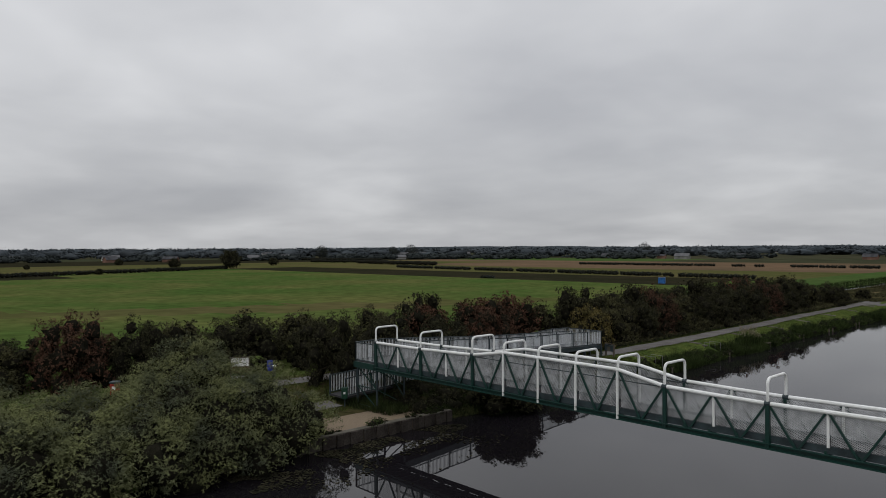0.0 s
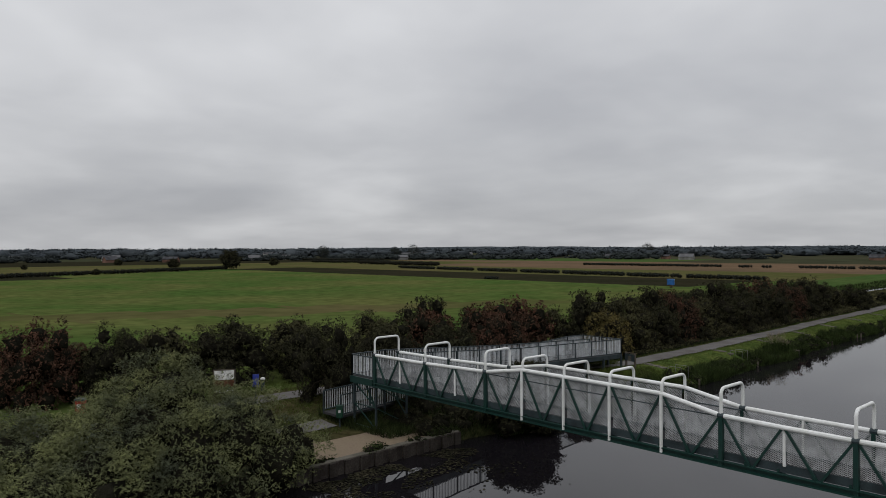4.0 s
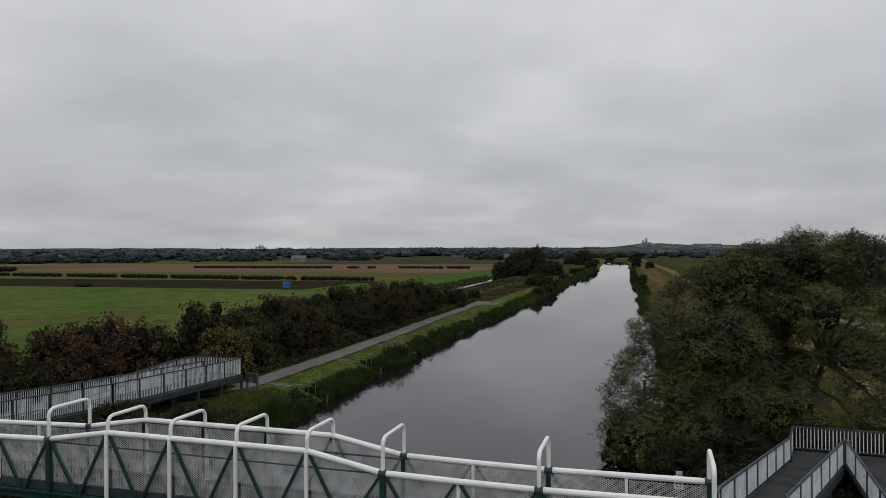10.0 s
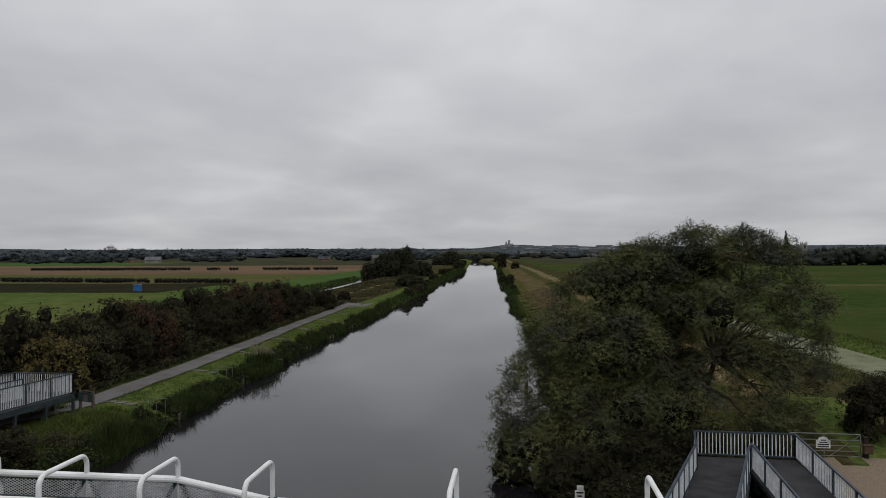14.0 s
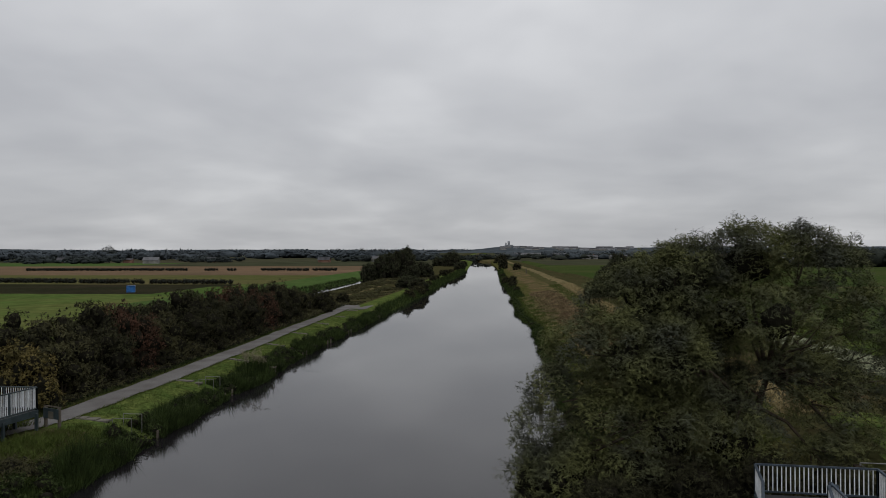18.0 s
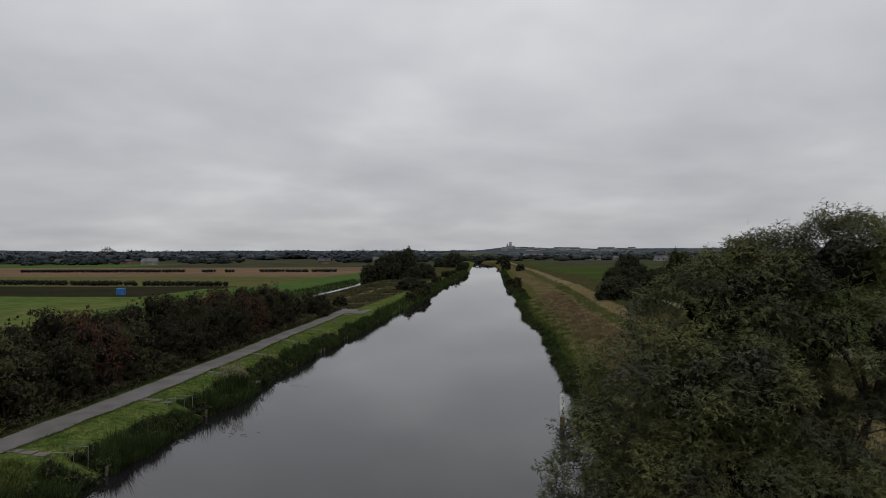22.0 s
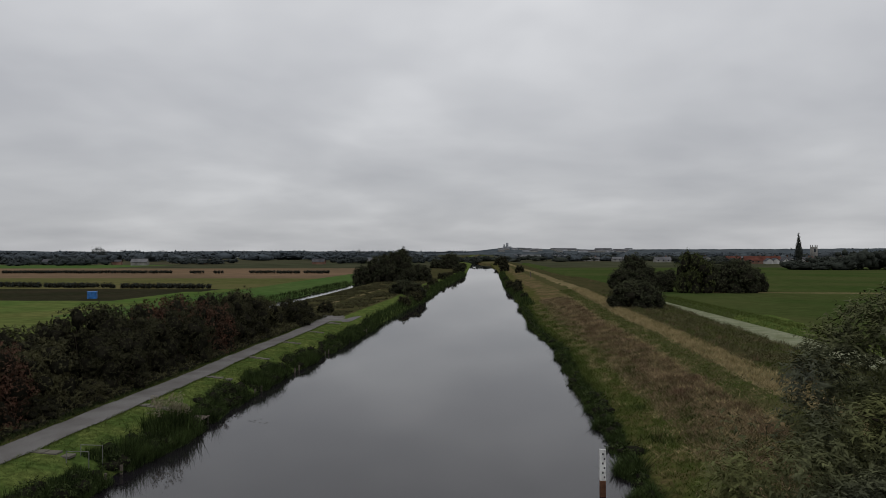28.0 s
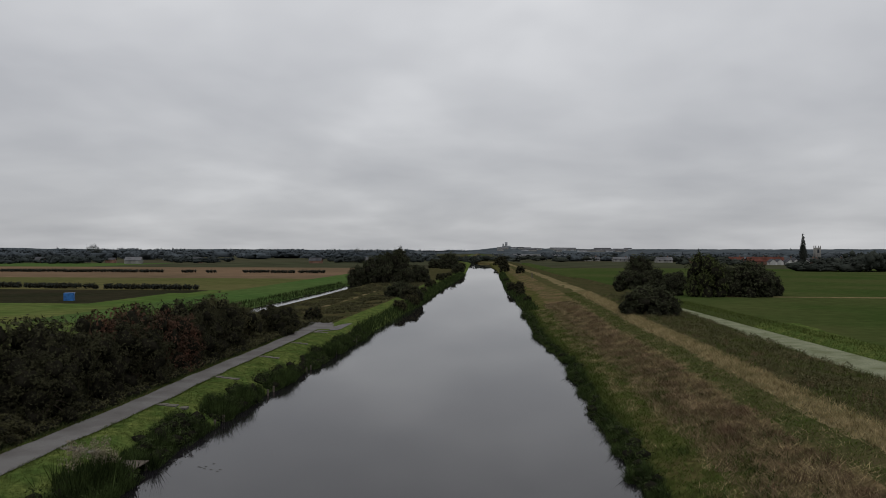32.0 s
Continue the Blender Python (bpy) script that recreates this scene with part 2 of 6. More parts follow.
def water_material(name, base, rough, ripple):
    m = bpy.data.materials.new(name)
    m.use_nodes = True
    nt, ln = m.node_tree.nodes, m.node_tree.links
    b = nt["Principled BSDF"]
    b.inputs["Base Color"].default_value = (*base, 1)
    b.inputs["Roughness"].default_value, b.inputs["IOR"].default_value = rough, 1.36
    geo = nt.new("ShaderNodeNewGeometry")
    ns = nt.new("ShaderNodeTexNoise")
    ns.inputs["Scale"].default_value, ns.inputs["Detail"].default_value = 0.9, 3
    ln.new(geo.outputs["Position"], ns.inputs["Vector"])
    bp = nt.new("ShaderNodeBump")
    bp.inputs["Strength"].default_value, bp.inputs["Distance"].default_value = ripple, 0.02
    ln.new(ns.outputs["Fac"], bp.inputs["Height"])
    ln.new(bp.outputs[0], b.inputs["Normal"])
    return m


WATER = water_material("canal_water", (0.0085, 0.0075, 0.0090), 0.01, 0.06)
DUCKWEED = material("duckweed", (0.1658, 0.1742, 0.1148), 0.6, vary=0.2, scale=0.5, fine=8, bump=0.1, tint=(0.1148, 0.1232, 0.0723))


# ---- mesh helpers ----
def mesh_of(name, verts, faces, mat):
    me = bpy.data.meshes.new(name)
    me.from_pydata([tuple(v) for v in verts], [], faces)
    mats = mat if isinstance(mat, (list, tuple)) else [mat]
    for m in mats:
        me.materials.append(m)
    return me


def part(name, bm, mat, parent=None, label=""):
    """One mesh object under a thing; bm is a bmesh or mesh data."""
    if isinstance(bm, bmesh.types.BMesh):
        me = bpy.data.meshes.new(name)
        bm.to_mesh(me)
        bm.free()
        me.materials.append(mat)
    else:
        me = bm
    ob = new(name, me)
    if parent is not None:
        ob.parent = parent
    if label:
        ob["label"] = label
    return ob


def thing(name, m, label, category, group="", kind=""):
    ob = new(name)
    ob.empty_display_size = 0.2
    ob.matrix_world = m
    return tagged(ob, label, category, group, kind)


def box(bm, x0, y0, z0, x1, y1, z1, bevel=0.0):
    r = bmesh.ops.create_cube(bm, size=1)
    for v in r["verts"]:
        v.co = Vector((x0 + (v.co.x + 0.5) * (x1 - x0), y0 + (v.co.y + 0.5) * (y1 - y0), z0 + (v.co.z + 0.5) * (z1 - z0)))
    if bevel:
        es = list({e for v in r["verts"] for e in v.link_edges})
        bmesh.ops.bevel(bm, geom=es, offset=bevel, segments=1, affect="EDGES")
    return bm


def tube(bm, pts, radius, sides=8, taper=None):
    """A round tube along points, capped."""
    pts = [Vector(p) for p in pts]
    rings = []
    side = None
    for i, p in enumerate(pts):
        d = (pts[min(i + 1, len(pts) - 1)] - pts[max(i - 1, 0)]).normalized()
        if side is None:
            side = d.cross(Vector((0, 0, 1)))
            if side.length < 0.1:
                side = d.cross(Vector((0, 1, 0)))
        side = (side - d * side.dot(d)).normalized()
        b = d.cross(side)
        r = radius if taper is None else taper[i]
        rings.append([bm.verts.new(p + (side * math.cos(a) + b * math.sin(a)) * r) for a in [2 * math.pi * k / sides for k in range(sides)]])
    for a, b in zip(rings, rings[1:]):
        for k in range(sides):
            bm.faces.new((a[k], a[(k + 1) % sides], b[(k + 1) % sides], b[k]))
    bm.faces.new(rings[0][::-1])
    bm.faces.new(rings[-1])
    return bm


def beam(bm, a, b, w, h):
    """A rectangular bar from a to b, w wide and h deep."""
    a, b = Vector(a), Vector(b)
    d = (b - a).normalized()
    s = d.cross(Vector((0, 0, 1)))
    s = s.normalized() if s.length > 0.05 else Vector((1, 0, 0))
    u = s.cross(d).normalized()
    ring = lambda p: [bm.verts.new(p + s * x * w / 2 + u * y * h / 2) for x, y in ((-1, -1), (1, -1), (1, 1), (-1, 1))]
    q, r = ring(a), ring(b)
    for k in range(4):
        bm.faces.new((q[k], q[(k + 1) % 4], r[(k + 1) % 4], r[k]))
    bm.faces.new(q[::-1])
    bm.faces.new(r)
    return bm


def lerp(pts, y):
    return float(np.interp(y, [p[0] for p in pts], [p[1] for p in pts]))


# ---- the lie of the land ----
LEFT = [(-600, 12), (-60, 4), (-14, 3.0), (4, 3.0), (7, 3.6), (14, 4.2), (22, 4.2), (30, 3.6), (54, 3.0), (110, 2.6), (140, 2.6), (210, 0.6), (330, -1.2), (620, -16), (660, -30), (5000, -242)]
RIGHT = [(-600, 36), (-60, 26.5), (20, 25.4), (46, 25.2), (58, 24.8), (77, 24.6), (99, 22.6), (126, 21.8), (172, 19.8), (193, 18.0), (268, 15.4), (330, 13.4), (620, -1), (660, -28), (5000, -240)]
PATHX = [(-60, -12), (-20, -8.8), (-6, -8.3), (-1, -9.0), (3, -8.6), (8, -6.9), (13, -5.5), (17, -4.4), (22, -1.9), (25, -1.0), (30, -1.12), (36, -1.08), (45, -1.4), (55, -1.62), (66, -2.2), (80, -2.55), (90, -3.0), (100, -3.2)]


def left_x(y):
    return lerp(LEFT, y)


def right_x(y):
    return lerp(RIGHT, y)


def wobble(x, y, s, k=0.0):
    return noise.noise((x * s + k, y * s - k, k * 1.7))


def ground_z(x, y):
    """Height of the ground over the water."""
    l, r = left_x(y), right_x(y)
    if x < l:
        d = l - x
        z = lerp([(0, -0.7), (0.3, 0.05), (1.2, 0.5), (2.4, 0.95), (4, 1.1), (16, 1.0), (60, 0.8), (500, 0.8), (5000, 2)], d)
        if -13 < y < 3.0:
            z = 0.55 if d < 6 else 0.55 + min(1, (d - 6) / 4) * 0.45
        if y > 95:
            q = abs(d - 24.5)
            if q < 4:
                z -= 1.0 * min(1, (4 - q) / 2)
        return z + 0.06 * wobble(x, y, 0.5) * min(1, d)
    if x > r:
        d = (x - r) * bank_s(y)
        z = lerp([(0, -0.7), (0.4, 0.1), (1.5, 0.45), (4, 0.8), (8, 1.55), (10.5, 1.9), (13, 1.9), (17, 1.35), (21, 0.9), (23, 0.75), (60, 0.8), (500, 0.8), (5000, 2)], d)
        q = abs(x - dike_x(y))
        w = dike_w(y)
        if q < w + 1.6:
            z -= 1.0 * min(1, (w + 1.6 - q) / 1.6)
        if y < 22:
            k = min(1, (22 - y) / 8)
            z = z * (1 - k) + min(z, 1.0) * k
        return z + 0.08 * wobble(x, y, 0.4, 3) * min(1, d)
    return -1.3


def bank_s(y):
    """The crest runs at its own angle: the slope is drawn out to meet it."""
    return 11.0 / lerp([(20, 11.2), (44, 11.2), (56, 11.0), (78, 10.9), (107, 12.3), (186, 14.5), (253, 14.2), (330, 12), (700, 11)], y)


def bank_x(y, d):
    return right_x(y) + d / bank_s(y)


def dike_x(y):
    return lerp([(-200, 54), (40, 51.5), (80, 49.2), (140, 46.8), (300, 39), (1400, -14), (5000, -190)], y)


def dike_w(y):
    return lerp([(40, 2.3), (80, 2.3), (140, 1.1), (300, 0.9), (5000, 0.9)], y)


# ---- ground, water, paths ----
def ground():
    dl = [0, .15, .3, .7, 1.2, 1.8, 2.4, 3.2, 4, 5, 6, 7, 8, 10, 12, 14, 16, 18, 20.5, 21.5, 22.5, 24.5, 26.5, 27.5, 28.5, 32, 38, 46, 52, 56, 60, 64, 68, 72, 76, 80, 84, 90, 100, 120, 160, 220, 290, 420, 600, 900, 1400, 2200, 3300, 4600]
    dr = [0, .2, .4, .9, 1.5, 2.2, 3, 3.5, 4.0, 4.5, 5.2, 6, 7, 7.6, 8.2, 8.7, 9.2, 9.6, 10, 10.5, 11, 11.5, 12, 12.5, 13, 14, 15, 16, 18, 20, 21, 22, 22.8, 23.6, 25, 26.4, 27.2, 28, 29, 31, 35, 40, 50, 65, 85, 120, 180, 260, 380, 550, 800, 1200, 2000, 3300, 4600]
    ys = [-600, -400, -250, -150, -100, -75] + list(np.arange(-60, 131, 0.8)) + list(np.arange(131, 326, 3.0)) + [326, 345, 372, 400, 420, 460, 520, 600, 700, 850, 1000, 1250, 1500, 2000, 2800, 3700, 4800]
    verts, faces, kinds = [], [], []
    mats = [LAWN, ROUGH, DRY, STRAW, TRACK, FIELD, GREENFIELD, OLIVE, PLOUGH, STUBBLE, FAR, BED, SAND, BANKG, LEY]

    def cover(x, y):
        l, r = left_x(y), right_x(y)
        if l < x < r:
            return 11
        if x <= l:
            d = l - x
            if -13 < y < 1.4 and d < 3.6 + 0.8 * wobble(x, y, 0.3):
                return 12
            if 100 < y < 207 and 22 < d < 27:
                return 11
            if y > 99:
                if d < 4.6:
                    return 0
                if d < 22:
                    return 1
                if d < 46 and y < 300:
                    return 14
            elif d < 6.9:
                return 0 if x > lerp(PATHX, y) - 0.6 and not -13 < y < 23 else 1
            elif d < 15:
                return 1
            if x < -245 - 0.36 * max(0, y - 27):
                return (8, 7, 8, 9)[int((-x) / 60) % 4] if x > -700 else 10
            if y < 75 and abs(x + 78 - 0.42 * y + 5 * wobble(x, y, 0.12, 6)) < 7 + 4 * wobble(x, y, 0.2, 9):
                return 7
            if y < 131:
                return 5
            if y < 172:
                return 8 if x < -52 else 5
            if y < 246:
                return 7
            if y < 390:
                return 9 if x < -30 else 5
            if y < 520:
                return 14 if x < -0.5 * y else 10
            return 10
        d = (x - r) * bank_s(y) + 1.1 * wobble(x, y, 0.33, 4) + 0.3 * wobble(x, y, 1.1, 6)
        if -5 + 2 * wobble(x, y, 0.3) < y < 16.2 + wobble(x, y, 0.25, 2) and 33.5 < x < 42 + 2 * wobble(x, y, 0.3, 8):
            return 12
        if y < 26:
            if 16 < y and 33.5 < x < 46:
                return 1 if x < 36.6 + wobble(x, y, 0.3, 5) else 0 if x < 39.4 + wobble(x, y, 0.4, 3) else 3
            return 13 if d < 14 else (1 if d < 22 else 6)
        if d < 3.9:
            return 13
        d = (x - r) * bank_s(y) + 0.5 * wobble(x, y, 0.45, 6) + 0.35 * wobble(x, y, 1.4, 2)
        if d < 7.5:
            return 2
        if d < 9.5:
            return 4
        if d < 11.6:
            return 3
        if d < 22:
            return 1
        if y < 150 and abs(x - dike_x(y)) < dike_w(y):
            return 11
        if d < 31:
            return 0 if y < 110 else 6
        if y < 420:
            return 3 if 163 < y < 166 else 6
        return 10

    cols = len(dl) + len(dr) + 2
    for y in ys:
        l, r = left_x(y), right_x(y)
        xs = [l - d for d in dl[::-1]] + [l + (r - l) * 0.08, l + (r - l) * 0.92] + [r + (d if d < 22 else 22) / bank_s(y) + max(0, d - 22) for d in dr]
        verts += [(x, y, ground_z(x, y) if not l < x < r else -1.3) for x in xs]
    for j in range(len(ys) - 1):
        for i in range(cols - 1):
            a = j * cols + i
            faces.append((a, a + 1, a + cols + 1, a + cols))
            c = [sum(verts[k][q] for k in faces[-1]) / 4 for q in (0, 1)]
            kinds.append(cover(*c))
    me = mesh_of("ground", verts, faces, mats)
    me.polygons.foreach_set("material_index", kinds)
    me.polygons.foreach_set("use_smooth", [True] * len(kinds))
    return tagged(new("ground", me), "grassy canal banks and flat fields to the horizon", "ground", kind="structure")


def strip(name, mat, ys, edges, label, category, lift=None):
    """A flat or draped strip between two lines."""
    verts, faces = [], []
    for y in ys:
        for x in edges(y):
            verts.append((x, y, lift(x, y)))
    n = len(edges(ys[0]))
    for j in range(len(ys) - 1):
        for i in range(n - 1):
            a = j * n + i
            faces.append((a, a + 1, a + n + 1, a + n))
    return tagged(new(name, mesh_of(name, verts, faces, mat)), label, category, kind="structure")


ground()
strip("water", WATER, [-600, -200, -60, -14, 4, 7, 14, 22, 30, 54, 80, 110, 140, 175, 210, 268, 400, 800, 1400, 3000, 4800], lambda y: (left_x(y) - 0.5, right_x(y) + 0.5),
      "calm dark canal water reflecting grey sky", "water", lambda x, y: 0.0)
strip("ditch_water", WATER, [97, 130, 160, 206], lambda y: (left_x(y) - 26.3, left_x(y) - 22.9), "narrow drainage ditch water beside the field", "ditch", lambda x, y: 0.42)
strip("dike_water", DUCKWEED, list(range(-100, 151, 10)), lambda y: (dike_x(y) - dike_w(y) - 0.5, dike_x(y) + dike_w(y) + 0.5), "drainage dike covered in pale duckweed", "ditch", lambda x, y: 0.30)


def path_edges(y):
    c, w = lerp(PATHX, y), 0.92
    if y > 90:
        return (c - w - (y - 90) * 0.17, c, c + w + min(1, (y - 90) / 4) * 2.2)
    return (c - w - 0.04 * math.sin(y * 1.3), c, c + w + 0.05 * math.sin(y * 0.9 + 1))


strip("towpath", ASPHALT, [y for y in np.arange(-60, 101.6, 1.25)], path_edges, "grey tarmac towpath along the canal", "path", lambda x, y: ground_z(x, y) + 0.05)

strip("ramp_path", ASPHALT, [-9, -8, -7, -6, -5, -4, -3.2, -2.4, -1.6, -0.8], lambda y: [lerp([(-9, -7.4), (-6, -4.2), (-4, -2.7), (-0.8, -2.9)], y) + k for k in (-0.75, 0, 0.75)],
      "worn tarmac path to the foot of the ramp", "path", lambda x, y: ground_z(x, y) + 0.06)

# ---- footbridge ----
NODE = [0, 1.926, 3.852, 5.778, 7.70, 9.77, 11.85, 13.90, 15.96, 18.03, 19.95, 21.90, 23.80, 25.70]
RAIL = [4.40, 4.41, 4.42, 4.47, 4.52, 4.84, 4.83, 4.82, 4.80, 4.41, 4.37, 4.35, 4.37, 4.39]
SLOPE = 0.55
HOOPS = (0, 2, 4, 5, 6, 7, 8, 9, 11, 13)
WIDE, BOTTOM, FLOOR = 1.55, 2.80, 3.16

bridge = thing("footbridge", pose(0, 0, 0), "green and white steel truss footbridge with hoops over the canal", "bridge")


def rail_z(x):
    return float(np.interp(x, NODE, RAIL))


for side, y in (("near", 0.0), ("far", WIDE)):
    out = -1 if side == "near" else 1
    bm = bmesh.new()
    # a channel with its flanges turned out, drawn as one profile from end to end
    outline = [(-0.04, BOTTOM), (0.13, BOTTOM), (0.13, BOTTOM + 0.03), (0.0, BOTTOM + 0.05), (0.0, BOTTOM + 0.16), (0.11, BOTTOM + 0.17), (0.11, BOTTOM + 0.20), (-0.04, BOTTOM + 0.20)]
    n = len(outline)
    ends = [[bm.verts.new((x, y + out * q, z)) for q, z in outline] for x in (-0.12, 25.82)]
    for k in range(n):
        j = (k + 1) % n
        bm.faces.new((ends[0][k], ends[0][j], ends[1][j], ends[1][k]))
    bm.faces.new(ends[0][::-1])
    bm.faces.new(ends[1])
    bmesh.ops.recalc_face_normals(bm, faces=bm.faces[:])
    part("girder", bm, GREEN, bridge, "dark green steel bottom girder")
    bm = bmesh.new()
    box(bm, -0.1, y - out * 0.09 - 0.01, BOTTOM + 0.204, 25.8, y - out * 0.09 + 0.01, FLOOR + 0.10)
    part("kick_plate", bm, STEEL, bridge, "dark steel kick plate along the deck edge")
    for a, b in ((0, 4), (4, 5), (5, 8), (8, 9), (9, 13)):
        bm = bmesh.new()
        tube(bm, [(NODE[k], y, RAIL[k]) for k in range(a, b + 1)], 0.075, 10)
        part("top_rail", bm, WHITE, bridge, "white tubular top rail")
    for k in range(14):
        bm = bmesh.new()
        if 5 <= k <= 8:
            tube(bm, [(NODE[k], y + out * 0.06, BOTTOM + 0.02), (NODE[k], y + out * 0.06, RAIL[k])], 0.055, 10)
            part("post", bm, WHITE, bridge, "white tubular post")
        elif k in HOOPS:
            box(bm, NODE[k] - 0.07, y - 0.07, BOTTOM + 0.03, NODE[k] + 0.07, y + 0.07, RAIL[k] + 0.02, 0.01)
            part("post", bm, GREEN, bridge, "dark green box post")
            bm = bmesh.new()
            tube(bm, [(NODE[k] - 0.1, y, RAIL[k]), (NODE[k] + 0.1, y, RAIL[k])], 0.09, 10)
            part("rail_sleeve", bm, STEEL, bridge)
        else:
            box(bm, NODE[k] - 0.04, y - out * 0.05 - 0.03, FLOOR + 0.05, NODE[k] + 0.04, y - out * 0.05 + 0.03, RAIL[k] - 0.06)
            part("post", bm, WHITE, bridge, "white flat inner post")
        if k < 13:
            mid = (NODE[k] + NODE[k + 1]) / 2
            for a, b in (((NODE[k] + 0.05, RAIL[k] - 0.04), (mid - 0.05, BOTTOM + 0.19)), ((mid + 0.05, BOTTOM + 0.19), (NODE[k + 1] - 0.05, RAIL[k + 1] - 0.04))):
                bm = bmesh.new()
                beam(bm, (a[0], y, a[1]), (b[0], y, b[1]), 0.07, 0.07)
                part("diagonal", bm, GREEN, bridge)
            # expanded metal infill, strand by strand
            verts, faces = [], []
            x0, x1, z0 = NODE[k] + 0.06, NODE[k + 1] - 0.06, FLOOR + 0.12
            yy = y - out * 0.10
            hi = lambda x: rail_z(x) - 0.09
            pitch = 0.10
            for slope in (1, -1):
                n = int((x1 - x0 + 5.2) / pitch)
                for q in range(n):
                    c = x0 - 2.6 + q * pitch if slope > 0 else x0 + q * pitch
                    # strand z = z0 + slope*(x-c)*SLOPE
                    pts = []
                    xa = max(x0, c if slope > 0 else c - 4)
                    if slope > 0:
                        za = z0 + (xa - c) * SLOPE
                        xb = xa
                        while xb < x1 and z0 + (xb - c) * SLOPE < hi(xb):
                            xb = min(x1, xb + 0.05)
                        zb = z0 + (xb - c) * SLOPE
                        if za >= hi(xa):
                            continue
                    else:
                        xb = min(x1, c)
                        zb = z0 + (c - xb) * SLOPE
                        if zb >= hi(xb):
                            continue
                        xa = xb
                        while xa > x0 and z0 + (c - xa) * SLOPE < hi(xa):
                            xa = max(x0, xa - 0.05)
                        za = z0 + (c - xa) * SLOPE
                    if xb - xa < 0.03:
                        continue
                    w = 0.0085
                    i = len(verts)
                    verts += [(xa, yy, za - w), (xb, yy, zb - w), (xb, yy + 0.006, zb + w), (xa, yy + 0.006, za + w)]
                    faces.append((i, i + 1, i + 2, i + 3))
            part("mesh_panel", mesh_of("mesh_panel", verts, faces, GALV), GALV, bridge, "galvanised expanded-metal infill panel")
    bm = bmesh.new()
    tube(bm, [(NODE[4], y - out * 0.11, RAIL[4] - 0.1), (NODE[9], y - out * 0.11, RAIL[9] - 0.06)], 0.022, 6)
    part("inner_rail", bm, STEEL, bridge, "thin dark inner rail")
bm = bmesh.new()
box(bm, -0.1, 0.11, FLOOR - 0.06, 25.8, WIDE - 0.11, FLOOR)
part("deck", bm, DECK, bridge, "dark non-slip bridge deck")
for k in range(27):
    bm = bmesh.new()
    x = 0.02 + k * 25.66 / 26
    box(bm, x - 0.04, 0.06, BOTTOM + 0.06, x + 0.04, WIDE - 0.06, FLOOR - 0.07)
    part("cross_beam", bm, GREEN, bridge)
for k in HOOPS:
    x, z, top = NODE[k], RAIL[k], 5.26 if not 5 <= k <= 8 else 5.29
    if k not in (5, 6, 7, 8):
        top = z + (0.86 if k < 13 else 0.78)
    pts = [(x, 0, z)]
    rad = 0.22
    for a in range(0, 91, 18):
        pts.append((x, rad - rad * math.cos(radians(a)), top - rad + rad * math.sin(radians(a))))
    for a in range(90, -1, -18):
        pts.append((x, WIDE - rad + rad * math.cos(radians(a)), top - rad + rad * math.sin(radians(a))))
    pts.append((x, WIDE, z))
    bm = bmesh.new()
    tube(bm, pts, 0.052, 10)
    part("hoop", bm, WHITE, bridge, "white tubular hoop spanning the deck")


# ---- ramps ----
def fence(parent, a, b, posts, high=1.1, post_mat=None, gap=0.115, single=False):
    """Posts, two rails and upright bars from a to b along the deck; heights follow the line a-b."""
    a, b = Vector(a), Vector(b)
    pm = post_mat or STEEL
    up = Vector((0, 0, high))
    for k in range(posts + 1):
        p = a.lerp(b, k / posts)
        bm = bmesh.new()
        box(bm, p.x - 0.035, p.y - 0.035, p.z - 0.12, p.x + 0.035, p.y + 0.035, p.z + high, 0.006)
        part("post", bm, pm, parent)
    for h, w in ((high, 0.07), (0.1, 0.05)):
        bm = bmesh.new()
        beam(bm, a + Vector((0, 0, h)), b + Vector((0, 0, h)), w, 0.05)
        bar_rail = part("rail", bm, pm, parent)
    for k in range(posts):
        p, q = a.lerp(b, k / posts), a.lerp(b, (k + 1) / posts)
        n = max(2, int((q - p).length / gap))
        for i in range(1, n):
            c = p.lerp(q, i / n) + Vector((0, 0, 0.12))
            if single:
                BARS.append((bar_rail, c, (high - 0.14) / 0.96))
            else:
                LOOSE.setdefault(parent.name, []).append((c, high - 0.14))


BARS, LOOSE = [], {}


def finish_bars(parent):
    """The bars far from view stay joined."""
    verts, faces = [], []
    for c, tall in LOOSE.get(parent.name, ()):
        i = len(verts)
        for z in (0, tall):
            verts += [(c.x - .016, c.y - .007, c.z + z), (c.x + .016, c.y - .007, c.z + z), (c.x + .016, c.y + .007, c.z + z), (c.x - .016, c.y + .007, c.z + z)]
        faces += [(i + k, i + (k + 1) % 4, i + 4 + (k + 1) % 4, i + 4 + k) for k in range(4)]
    tagged(part("bar_rest", mesh_of("bar_rest", verts, faces, BAR), BAR, parent, "white upright bars of the rear fences"), kind="stuff")


bm = bmesh.new()
box(bm, -0.016, -0.006, 0, 0.016, 0.006, 0.96)
BAR_MESH = bpy.data.meshes.new("bar")
bm.to_mesh(BAR_MESH)
bm.free()
BAR_MESH.materials.append(BAR)


def slab(parent, corners, thick, mat, name="deck", label=""):
    bm = bmesh.new()
    top = [bm.verts.new(c) for c in corners]
    low = [bm.verts.new((c[0], c[1], c[2] - thick)) for c in corners]
    bm.faces.new(top)
    bm.faces.new(low[::-1])
    for k in range(len(corners)):
        j = (k + 1) % len(corners)
        bm.faces.new((top[j], top[k], low[k], low[j]))
    bmesh.ops.recalc_face_normals(bm, faces=bm.faces[:])
    return part(name, bm, mat, parent, label)


